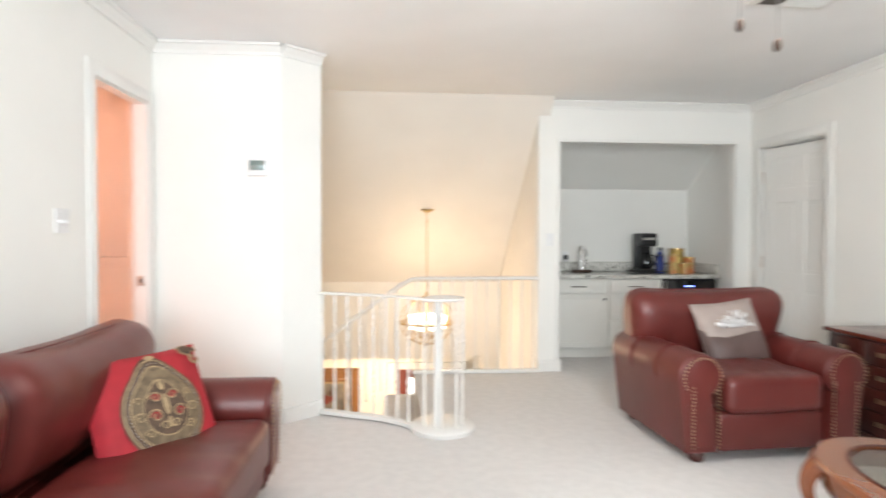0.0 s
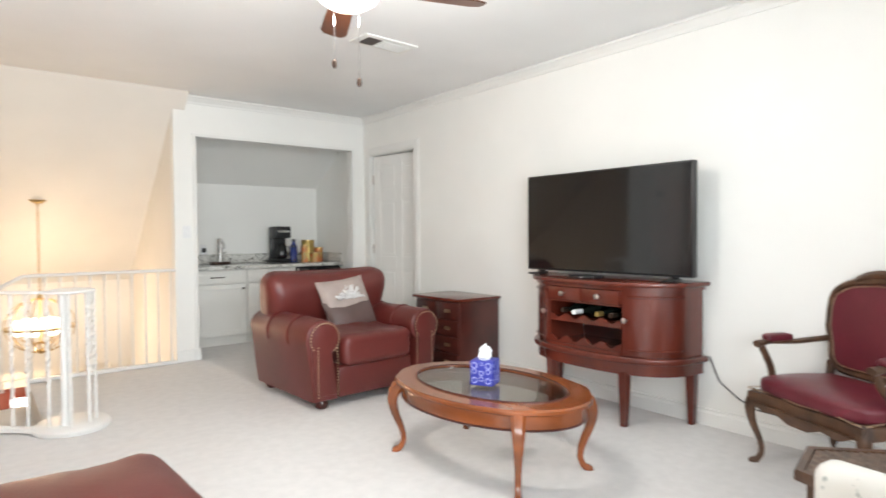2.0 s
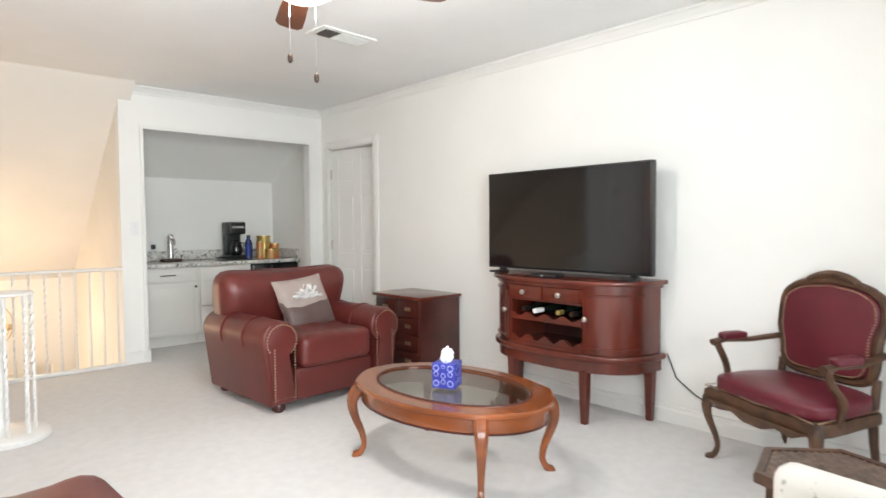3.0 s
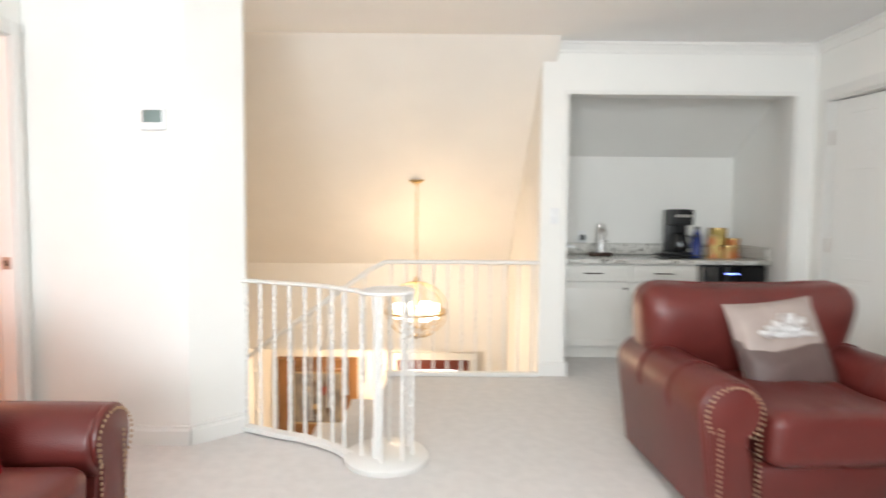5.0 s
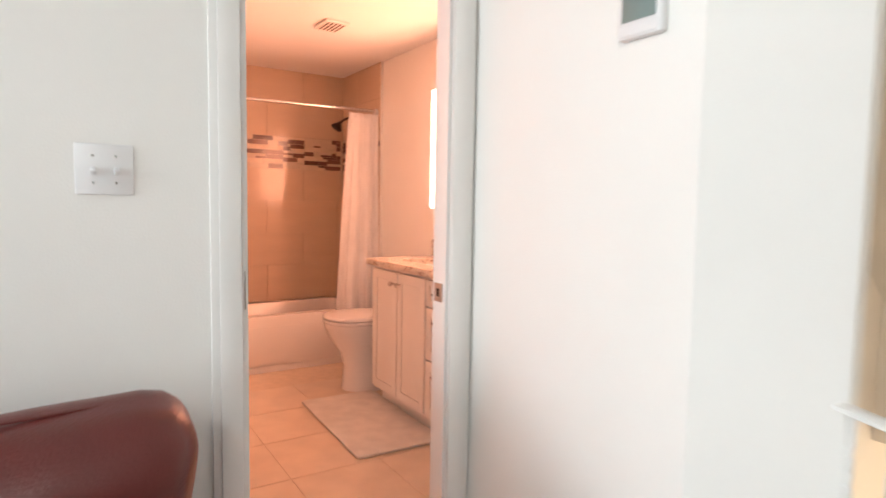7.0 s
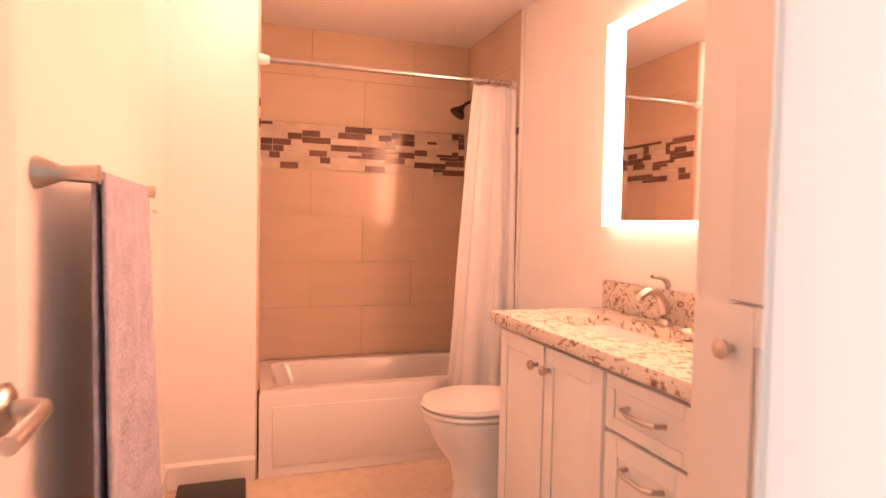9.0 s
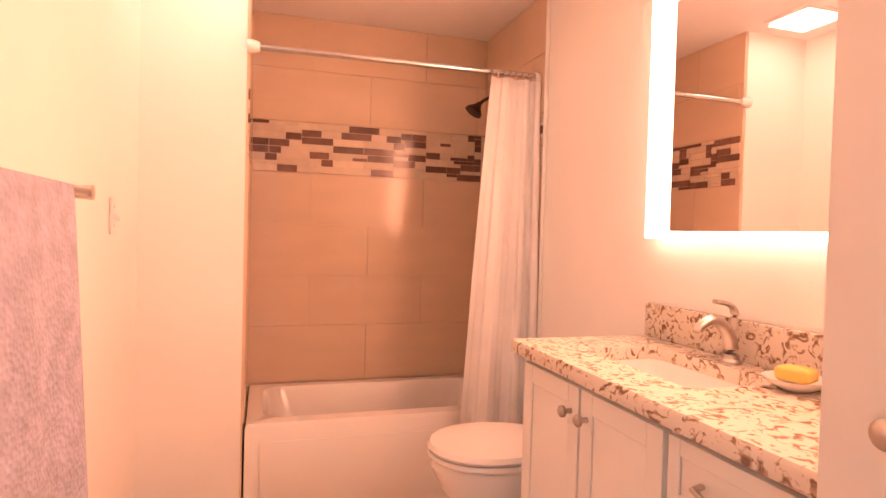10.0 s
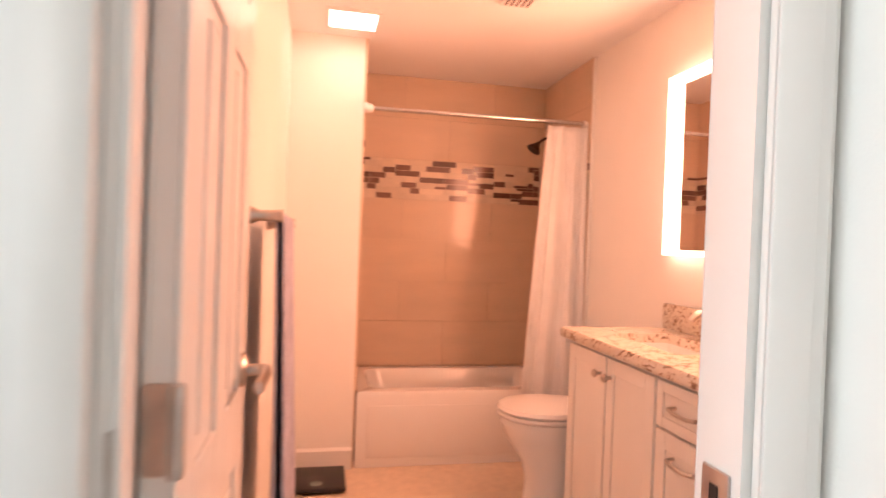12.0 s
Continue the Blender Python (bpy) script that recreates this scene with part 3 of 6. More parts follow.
for d in (200, 262, 310, 350, 40, 90):
    shared("baluster", BAL, pose(VC[0] + 0.125 * math.cos(radians(d)), VC[1] + 0.125 * math.sin(radians(d)), 0.03), curve_rail)

back_rail = thing("straight_railing", None, "white straight railing with twisted bars over the foyer", "railing")
part("handrail", sweep([(0.27, 4.92, 0.845), (0.8, 4.93, 0.845), (1.398, 4.94, 0.845)], 0.024, 0.016, 8), M_TRIM, back_rail)
part("bottom_rail", bx(0.27, 1.398, 4.895, 4.955, 0.001, 0.03, bevel=0.006), M_TRIM, back_rail)
for i in range(11):
    shared("baluster", BAL, pose(0.31 + i * 0.104, 4.925, 0.028), back_rail)
part("stair_handrail", sweep([(0.27, 4.92, 0.845), (0.15, 4.90, 0.78), (-0.2, 4.86, 0.53), (-0.9, 4.80, 0.02)], 0.022, 0.016, 8), M_TRIM, back_rail)
for i in range(8):
    shared("baluster", BAL, pose(0.12 - i * 0.13, 4.895 - i * 0.011, -0.045 - i * 0.093), back_rail)

stairs = thing("staircase", None, "carpeted staircase going down beside the railing", "stairs")
for i in range(5):
    x1 = 0.29 - i * 0.25
    y0 = 3.80
    part("step", bx(x1 - 0.27, x1, y0, 4.93, -2.7 if i > 3 else -0.20 - 0.18 * (i + 1), -0.18 * (i + 1), bevel=0.012), M_CARPET, stairs)
part("landing", bx(-1.52, -0.96, 3.74, 4.93, -1.3, -1.08, bevel=0.01), M_CARPET, stairs)
for i in range(8):
    part("step", bx(-1.52, -0.96, 4.935 + 0.24 * i, 5.175 + 0.24 * i, -2.75, -1.08 - 0.18 * (i + 1), bevel=0.012), M_CARPET, stairs)


# ---- foyer ----
chand = thing("globe_chandelier", pose(0.45, 5.97, 0), "brass cage globe chandelier with lit frosted glass shades", "chandelier")
part("canopy", moved(lathe([(0.068, 0), (0.066, -0.012), (0.045, -0.03), (0.012, -0.042), (0.01, -0.06)], 20), pose(0, -0.02, 1.51, 25)), M_BRASS, chand)
bm = bmesh.new()
zz = 1.46
while zz > 0.60:
    sweep([(0.009 * math.cos(a), 0, zz - 0.02 + 0.02 * math.sin(a)) for a in [k * math.pi / 3 for k in range(6)]] if int(zz * 100) % 2 else [(0, 0.009 * math.cos(a), zz - 0.02 + 0.02 * math.sin(a)) for a in [k * math.pi / 3 for k in range(6)]], 0.0028, seg=4, bm=bm, closed=True, up=(0.3, 0.5, 0.1))
    zz -= 0.031
part("chain", bm, M_BRASS, chand)
part("stem", lathe([(0.012, 0.62), (0.02, 0.60), (0.02, 0.57), (0.008, 0.55), (0.008, 0.10), (0.025, 0.08), (0.012, 0.05)], 12), M_BRASS, chand)
for k in range(5):
    a = k * math.pi / 5
    part("cage_ring", sweep([(0.28 * math.sin(t) * math.cos(a), 0.28 * math.sin(t) * math.sin(a), 0.32 + 0.255 * math.cos(t)) for t in [j * math.pi / 16 for j in range(32)]], 0.0042, seg=5, closed=True, up=(math.sin(a), -math.cos(a), 0.01)), M_BRASS, chand)
part("band", lathe([(0.282, 0.29), (0.287, 0.29), (0.287, 0.31), (0.282, 0.31)], 40), M_BRASS, chand)
for k in range(6):
    a = k * math.pi / 3
    px, py = 0.15 * math.cos(a), 0.15 * math.sin(a)
    part("arm", sweep([(0, 0, 0.16), (px * 0.6, py * 0.6, 0.14), (px, py, 0.20), (px, py, 0.23)], 0.006, seg=6), M_BRASS, chand)
    part("shade", lathe([(0.045, 0.235), (0.052, 0.25), (0.056, 0.37), (0.052, 0.372), (0.04, 0.25)], 14, (px, py, 0)), M_SHADE, chand, "lit frosted glass shade").visible_shadow = False

fd = thing("front_door", pose(0.58, 8.2, -2.75), "red-brown front door with a bright glass light", "door")
part("frame", prism([(-0.56, 0), (-0.47, 0), (-0.47, 2.05), (0.47, 2.05), (0.47, 0), (0.56, 0), (0.56, 2.14), (-0.56, 2.14)], -0.05, -0.002, axis="y"), M_TRIM, fd)
bm = bmesh.new()
for a in ((-0.47, -0.30, 0, 2.05), (0.30, 0.47, 0, 2.05), (-0.30, 0.30, 1.92, 2.05), (-0.30, 0.30, 0, 0.8)):
    box(bm, a[0], a[1], -0.045, -0.004, a[2], a[3], 0.004)
part("leaf", bm, M_REDDOOR, fd)
# self-glowing pane; the daylight is in its material
part("glass_light", bx(-0.30, 0.30, -0.03, -0.015, 0.8, 1.92), M_DAYPANE, fd, "frosted glass with daylight put in as glow")
for i in range(10):
    part("slat", bx(-0.30, 0.30, -0.038, -0.032, 0.85 + i * 0.105, 0.862 + i * 0.105), M_TRIM, fd)

def mitred_frame(w, h, steps):
    """Four mitred rails round a w by h opening; steps: (out, depth) from the opening outwards."""
    bm = bmesh.new()
    loops = [[bm.verts.new((sx * (w / 2 + o), -d, sz * (h / 2 + o))) for sx, sz in ((-1, -1), (1, -1), (1, 1), (-1, 1))] for o, d in steps]
    for a, b in zip(loops, loops[1:] + loops[:1]):
        for i in range(4):
            bm.faces.new((a[i], a[(i + 1) % 4], b[(i + 1) % 4], b[i]))
    return bm


paint = thing("framed_painting", pose(-0.92, 8.198, -1.22), "dark still-life painting in a wide carved oak frame", "painting")
part("frame", mitred_frame(0.66, 0.70, [(0.0, 0.002), (0.0, 0.03), (0.03, 0.04), (0.05, 0.03), (0.12, 0.055), (0.165, 0.07), (0.19, 0.05), (0.19, 0.002)]), M_OAK, paint)
part("canvas", bx(-0.328, 0.328, -0.022, -0.004, -0.348, 0.348), M_PEBBLE, paint, "dark painted canvas")
part("gilt_liner", mitred_frame(0.61, 0.65, [(0.0, 0.024), (0.0, 0.03), (0.022, 0.034), (0.022, 0.024)]), M_GOLDC, paint)
rng = random.Random(5)
for i in range(9):
    x, z, r0 = rng.uniform(-0.2, 0.2), rng.uniform(-0.22, 0.2), rng.uniform(0.03, 0.075)
    part("painted_bloom", moved(lathe([(r0, -0.0225), (r0 * 0.8, -0.0245)], 12, axis="y"), pose(x, 0, z)), rng.choice((M_REDDOOR, M_BRNC, M_OLIVE, M_GOLDC)), paint)
pic = thing("framed_picture", pose(-1.518, 6.55, -1.05, 0, 0, 90), "dark picture in a brown wooden frame", "picture")
part("frame", prism([(-0.3, -0.32), (0.3, -0.32), (0.3, 0.32), (-0.3, 0.32)], -0.03, 0.0, axis="y", bevel=0.006), M_OAK, pic)
part("print", bx(-0.23, 0.23, -0.036, -0.031, -0.25, 0.25), M_PEBBLE, pic)


# ---- doors ----
def panel_door(name, m, w, h, label, sides=(1, -1), knob_z=0.95, lever=False):
    d = thing(name, m, label, "door")
    tagged(d, kind="structure")
    part("leaf", bx(0, w, -0.012, 0.012, 0.008, h), M_TRIM, d)
    st = bmesh.new()
    rows = [(0.22, 0.78), (0.92, 1.52), (1.64, 1.90)]
    rails = [(0.008, 0.22), (0.78, 0.92), (1.52, 1.64), (1.90, h)]
    cols = [(0.0, 0.1), (w / 2 - 0.045, w / 2 + 0.045), (w - 0.1, w)]
    for s in (-1, 1):
        y0, y1 = (0.0121, 0.019) if s > 0 else (-0.019, -0.0121)
        for a, b in cols:
            box(st, a, b, y0, y1, 0.008, h, 0.002, 1)
        for a, b in rails:
            for c0, c1 in ((0.1, w / 2 - 0.045), (w / 2 + 0.045, w - 0.1)):
                box(st, c0, c1, y0, y1, a, b, 0.002, 1)
    part("stile_frame", st, M_TRIM, d)
    for a, b in rows:
        for c0, c1 in ((0.1, w / 2 - 0.045), (w / 2 + 0.045, w - 0.1)):
            p = bmesh.new()
            for y0, y1 in ((0.0121, 0.017), (-0.017, -0.0121)):
                box(p, c0 + 0.03, c1 - 0.03, y0, y1, a + 0.03, b - 0.03, 0.0045, 1)
            part("panel", p, M_TRIM, d)
    for s in sides:
        if lever:
            part("rose", lathe([(0.033, 0.019 * s), (0.033, 0.025 * s), (0.026, 0.031 * s), (0.013, 0.033 * s)], 20, (w - 0.06, 0, knob_z), None, "y"), M_NICKEL, d, "satin nickel rose")
            part("lever_handle", sweep(smooth([(w - 0.06, 0.03 * s, knob_z), (w - 0.06, 0.06 * s, knob_z), (w - 0.075, 0.068 * s, knob_z), (w - 0.12, 0.068 * s, knob_z - 0.002), (w - 0.175, 0.064 * s, knob_z - 0.008)]), 0.010, 0.012, 10), M_NICKEL, d, "satin nickel lever")
        else:
            part("door_knob", lathe([(0.03, 0.019 * s), (0.03, 0.026 * s), (0.012, 0.03 * s), (0.012, 0.05 * s), (0.027, 0.058 * s), (0.03, 0.07 * s), (0.022, 0.084 * s)], 18, (w - 0.06, 0, knob_z), None, "y"), M_NICKEL, d, "satin nickel knob")
    for z in (0.25, 1.0, 1.75):
        part("hinge", lathe([(0.008, z - 0.05), (0.009, z - 0.045), (0.009, z + 0.045), (0.008, z + 0.05)], 12, (-0.009, -0.02, 0)), M_NICKEL, d)
        part("hinge_leaf", prism(rrect(-0.018, 0.018, z - 0.05, z + 0.05, 0.008), -0.003, -0.0005, axis="x"), M_NICKEL, d)
    return d


panel_door("door_1", pose(-1.535, 2.884, 0, 0, 0, 180.0), 0.58, 2.015, "white open panel door folded back into the bathroom", (-1,), 0.95, True)
panel_door("door_2", pose(3.425, 4.77, 0, 0, 0, -80), 0.775, 2.0, "white six-panel door standing slightly ajar")
for nm, x, y, z in (("hinge_leaf", -1.437, 2.875, 0.99), ("hinge_leaf", -1.437, 2.875, 1.78), ("hinge_leaf", -1.437, 2.875, 0.2)):
    hl = thing("door_hinge", pose(x, y, z), "satin nickel hinge leaf screwed to the door jamb", "hinge", "hinges of the bathroom doorway")
    part("leaf", bx(-0.034, 0.034, -0.0005, 0.0035, -0.05, 0.05, bevel=0.001), M_NICKEL, hl)
    for dz in (-0.035, 0.0, 0.035):
        part("screw", lathe([(0.005, 0.0036), (0.004, 0.0052)], 10, (0.012, 0, dz), None, "y"), M_STEEL, hl)
sp = thing("strike_plate", pose(-1.437, 3.4905, 0.94), "nickel strike plate on the door jamb", "strike plate")
part("plate", bx(-0.022, 0.022, -0.004, 0.0, -0.03, 0.03, bevel=0.001), M_NICKEL, sp)
# plate is uncut; a black block gives the hole's darkness
part("latch_hole_shade", bx(-0.007, 0.007, -0.0052, -0.0042, -0.013, 0.013), M_BLACK, sp)


# ---- wall fittings ----
def switch_plate(m, gangs, label, name="light_switch"):
    w = 0.07 + 0.046 * (gangs - 1)
    t = thing(name, m, label, "switch")
    part("plate", bx(-w / 2, w / 2, -0.007, -0.0005, -0.057, 0.057, bevel=0.003), M_PLATE, t)
    for g in range(gangs):
        x = (g - (gangs - 1) / 2) * 0.046
        part("toggle", moved(bx(-0.005, 0.005, -0.02, 0.0, -0.006, 0.006, bevel=0.002), pose(x, -0.006, 0.0, 25)), M_PLATE, t)
        for z in (-0.03, 0.03):
            part("screw", lathe([(0.003, -0.0072), (0.0025, -0.0085)], 8, (x, 0, z), None, "y"), M_STEEL, t)
    return t


switch_plate(pose(-1.40, 2.567, 1.287, 0, 0, 90), 2, "white double light switch plate by the bathroom door")
switch_plate(pose(1.505, 4.95, 1.19), 1, "white single light switch on the bar pier")
switch_plate(pose(-3.58, 2.861, 1.22, 0, 0, 180), 1, "white light switch on the bathroom wall")
th = thing("thermostat", pose(-0.755, 3.594, 1.655), "white square thermostat with a grey-green display", "thermostat")
part("body", bx(-0.06, 0.06, -0.024, -0.0005, -0.055, 0.055, bevel=0.006), M_PLATE, th)
part("display", bx(-0.046, 0.046, -0.0265, -0.0235, -0.018, 0.042, bevel=0.001), M_LCD, th)
part("lower_lid", bx(-0.054, 0.054, -0.027, -0.0235, -0.05, -0.024, bevel=0.002), M_PLATE, th)

vent = thing("ceiling_vent", pose(2.16, 2.62, H, 0, 0, 3), "white slatted ceiling air vent", "vent")
part("frame", prism([(-0.21, -0.10), (0.21, -0.10), (0.21, 0.10), (-0.21, 0.10)], -0.012, -0.0005, bevel=0.004), M_TRIM, vent)
# dark plate on the solid frame, drawing the shade of an opening
part("opening_shade_plate", bx(-0.17, -0.06, -0.065, 0.065, -0.0145, -0.0125), M_BRONZE, vent)
for i in range(9):
    part("slat", moved(bx(-0.045, 0.17, -0.006, 0.006, -0.0015, 0.0015), pose(0, -0.06 + i * 0.015, -0.016, 25)), M_TRIM, vent)

fan = thing("ceiling_fan", pose(1.22, 1.45, 0), "ceiling fan with walnut blades and a lit globe", "ceiling fan")
part("canopy", lathe([(0.075, 2.439), (0.075, 2.41), (0.05, 2.385), (0.02, 2.38), (0.02, 2.31), (0.05, 2.305)], 24), M_BRONZE, fan)
part("motor", lathe([(0.05, 2.31), (0.10, 2.30), (0.115, 2.27), (0.115, 2.22), (0.09, 2.205), (0.06, 2.20)], 28), M_BRONZE, fan)
part("globe", lathe([(0.095, 2.20), (0.125, 2.19), (0.136, 2.165), (0.12, 2.13), (0.08, 2.105), (0.02, 2.098)], 28), M_GLOBE, fan, "lit white glass bowl").visible_shadow = False
for a in (-20, 68, 158, 248):
    m = pose(0, 0, 0, 0, 0, a)
    part("blade_arm", moved(bx(0.10, 0.22, -0.018, 0.018, 2.205, 2.215, bevel=0.003), m), M_BRONZE, fan)
    out = [(0.18, -0.05), (0.40, -0.062), (0.56, -0.066), (0.605, -0.045), (0.61, 0.0), (0.605, 0.045), (0.56, 0.066), (0.40, 0.062), (0.18, 0.05)]
    part("blade", moved(moved(prism(out, -0.003, 0.003), pose(0, 0, 2.185, 11)), m), M_FANWOOD, fan)
for x, y, z in ((-0.045, 0.04, 1.87), (0.05, 0.0, 1.80)):
    c = part("pull_chain", lathe([(0.0022, z), (0.0022, 2.17)], 6, (x, y, 0)), M_STEEL, fan)
    part("chain_weight", lathe([(0.004, z + 0.02), (0.010, z + 0.012), (0.011, z - 0.008), (0.004, z - 0.018)], 12, (x, y, 0)), M_BRONZE, c)


# ---- leather seating ----
def studs(points, parent, r=0.0065):
    bm = bmesh.new()
    for p, nrm in points:
        q = Vector(nrm).to_track_quat("Z", "Y").to_matrix().to_4x4()
        lathe([(r, 0.0), (r * 0.85, r * 0.5), (r * 0.3, r * 0.8)], 7, bm=bm)
        bm.verts.ensure_lookup_table()
        for v in bm.verts[-21:]:
            v.co = Matrix.Translation(p) @ q @ v.co
    tagged(part("nailhead_trim", bm, M_STUD, parent, "rows of small brass nailheads"), kind="stuff")


def rolled_arm(w, d, h, r):
    """Arm seen from the front: a post with a scroll on top, pulled along y from 0 to d."""
    out = [(-w / 2, 0.06)]
    cx, cz = -0.02, h - r
    for a in range(200, -61, -20):
        out.append((cx + r * math.cos(radians(a)), cz + r * math.sin(radians(a))))
    out.append((w / 2, 0.06))
    return out


def leather_seat(name, m, width, depth, height, label, category, seats=1, ah=0.60, sz=0.37):
    """Local frame: x across, front at y = 0, back at y = depth."""
    t = thing(name, m, label, category)
    aw, r = 0.24, 0.125
    inner = width / 2 - aw
    for s in (-1, 1):
        prof = [(s * x, z) for x, z in [(-p, z) for p, z in rolled_arm(0.18, 0, ah, r)]]
        cx = s * (width / 2 - 0.12)
        a = part("arm", prism([(cx + x, z) for x, z in prof], 0.02, depth - 0.06, axis="y", bevel=0.02, seg=3), M_LEATHER, t)
        panel = [(cx + x * 0.86, 0.10 + (z - 0.06) * 0.92 + 0.0) for x, z in prof]
        part("arm_front", prism(panel, 0.004, 0.03, axis="y", bevel=0.01), M_LEATHER, a)
        pts = []
        cz = ah - r
        for q in range(0, 25):
            an = radians(-50 + q * 11)
            pts.append(((cx + s * 0.02 + 0.104 * math.cos(an), 0.0, cz + 0.104 * math.sin(an)), (0, -1, 0)))
        for q in range(18):
            z = 0.10 + q * 0.019
            for sx in (-0.072, 0.072):
                pts.append(((cx + sx, 0.0, z), (0, -1, 0)))
        studs(pts, a)
        for k in (0.3, 0.62) if seats == 1 else ():
            part("seam_roll", sweep([(cx + s * 0.02 + 0.128 * math.cos(an), depth * k, cz + 0.128 * math.sin(an)) for an in [radians(-40 + j * 20) for j in range(14)]], 0.006, seg=5, up=(0, 1, 0)), M_LEATHER, a)
    part("base", bx(-inner - 0.02, inner + 0.02, 0.03, depth - 0.05, 0.06, 0.27, bevel=0.02), M_LEATHER, t)
    sw = 2 * inner / seats
    for i in range(seats):
        x = -inner + sw * (i + 0.5)
        part("seat_cushion", moved(soft_box(sw - 0.006, depth - 0.30, 0.21, 0.05, 0.035, i * 3.1), pose(x, (depth - 0.30) / 2 - 0.005, sz)), M_LEATHER, t)
        bwid = (2 * inner + (0.47 if seats == 1 else 0.42)) / seats
        xb = -(inner + 0.15 + (0.085 if seats == 1 else 0.06)) + bwid * (i + 0.5)
        b = soft_box(bwid, height - 0.36, 0.27, 0.11, 0.03, 7 + i * 2.3)
        for v in b.verts:
            f = v.co.y / (height - 0.36) + 0.5
            ends = 1.0 if seats == 1 else (1.0 if (v.co.x < 0) == (i == 0) else 0.0)
            v.co.x *= 1 + ends * (0.14 * f ** 0.7 - 0.12)
            v.co.z *= 0.92 + 0.2 * math.sin(math.pi * min(1, f * 1.05) ** 1.4)
            v.co.y -= 0.018 * math.cos(math.pi * v.co.x / bwid) ** 2 * f
        part("back_cushion", moved(b, pose(xb, depth - 0.20, 0.37 + (height - 0.36) / 2, 102)), M_LEATHER, t)
        part("back_seam", sweep([(xb - bwid * 0.43 + bwid * 0.86 * j / 24, depth - 0.225 - 0.03 * math.sin(math.pi * j / 24), height + 0.0) for j in range(25)], 0.004, seg=5), M_LEATHER, t)
    part("back_frame", moved(bx(-width / 2 + 0.10, width / 2 - 0.10, -0.06, 0.05, 0.06, height - 0.10, bevel=0.045, seg=3), pose(0, depth - 0.07, 0)), M_LEATHER, t)
    for sx in (-1, 1):
        for y in (0.09, depth - 0.12):
            part("bun_foot", lathe([(0.028, 0.0), (0.042, 0.014), (0.045, 0.035), (0.034, 0.062)], 14, (sx * (width / 2 - 0.12), y, 0)), M_DARKCH, t)
    return t


leather_seat("leather_armchair", pose(2.18, 2.75, 0, 0, 0, 3), 1.06, 0.95, 0.88, "oxblood leather armchair with rolled nailhead-trimmed arms", "armchair")
leather_seat("leather_sofa", pose(-0.45, 1.65, 0, 0, 0, 90), 2.18, 0.93, 0.82, "oxblood leather sofa with rolled arms against the wall", "sofa", 2, 0.535, 0.275)
ott = thing("leather_ottoman", pose(0.08, 1.02, 0, 0, 0, 3), "oxblood leather ottoman with a puffed top", "ottoman")
part("base", bx(-0.34, 0.34, -0.25, 0.25, 0.06, 0.30, bevel=0.02), M_LEATHER, ott)
part("top_cushion", moved(soft_box(0.74, 0.56, 0.19, 0.07, 0.03, 2.0), pose(0, 0, 0.385)), M_LEATHER, ott)
for sx in (-0.29, 0.29):
    for sy in (-0.2, 0.2):
        part("bun_foot", lathe([(0.028, 0.0), (0.042, 0.014), (0.045, 0.035), (0.034, 0.062)], 14, (sx, sy, 0)), M_DARKCH, ott)

# two-tone pillow on the armchair
pl = thing("throw_pillow", pose(2.20, 3.24, 0.625, 66, -5, 6), "taupe and brown satin pillow with a silver ribbon flower", "pillow")
part("cover", pad(0.43, 0.42, 0.15), M_SILVERC, pl)
lower = pad(0.434, 0.26, 0.152)
part("lower_band", moved(lower, pose(0, -0.085, 0.004)), M_BROWNC, pl, "dark brown satin lower half")
rng = random.Random(4)
fl = bmesh.new()
for i in range(60):
    a, rr = rng.uniform(0, math.pi), rng.uniform(0.02, 0.115)
    lp = bx(-0.018, 0.018, -0.009, 0.009, -0.002, 0.002)
    moved(lp, pose(rr * math.cos(a), 0.02 + rr * 0.85 * math.sin(a), 0.085 - rr * 0.10, rng.uniform(-50, 50), rng.uniform(-50, 50), math.degrees(a)))
    tmp = bpy.data.meshes.new("tmp")
    lp.to_mesh(tmp)
    lp.free()
    fl.from_mesh(tmp)
    bpy.data.meshes.remove(tmp)
part("ribbon_flower", fl, M_SILVER, pl, "silver ribbon petals")

# red brocade pillow on the sofa
rp = thing("brocade_pillow", pose(-0.875, 2.255, 0.49, 0, 0, 52) @ pose(0, 0, 0, 62) @ Matrix.Diagonal((1.12, 1.12, 1.12, 1)), "red brocade pillow with a gold and brown medallion", "pillow")
part("cover", pad(0.47, 0.47, 0.16), M_REDC, rp)


def on_pad(u, w):
    return 0.08 * max(0, (1 - (u / 0.23) ** 2) * (1 - (w / 0.23) ** 2)) ** 0.42


def pad_patch(pts_fn, n, k, lift):
    """A patch of cloth that follows the pillow's swelling; pts_fn(angle, f) gives its outline."""
    bm = bmesh.new()
    c = bm.verts.new((*pts_fn(0, 0), on_pad(*pts_fn(0, 0)) * 1.06 + lift))
    prev = None
    for j in range(1, k + 1):
        ring = []
        for i in range(n):
            x, y = pts_fn(2 * math.pi * i / n, j / k)
            ring.append(bm.verts.new((x, y, on_pad(x, y) * 1.06 + lift)))
        for i in range(n):
            if prev:
                bm.faces.new((prev[i], ring[i], ring[(i + 1) % n], prev[(i + 1) % n]))
            else:
                bm.faces.new((c, ring[i], ring[(i + 1) % n]))
        prev = ring
    return bm


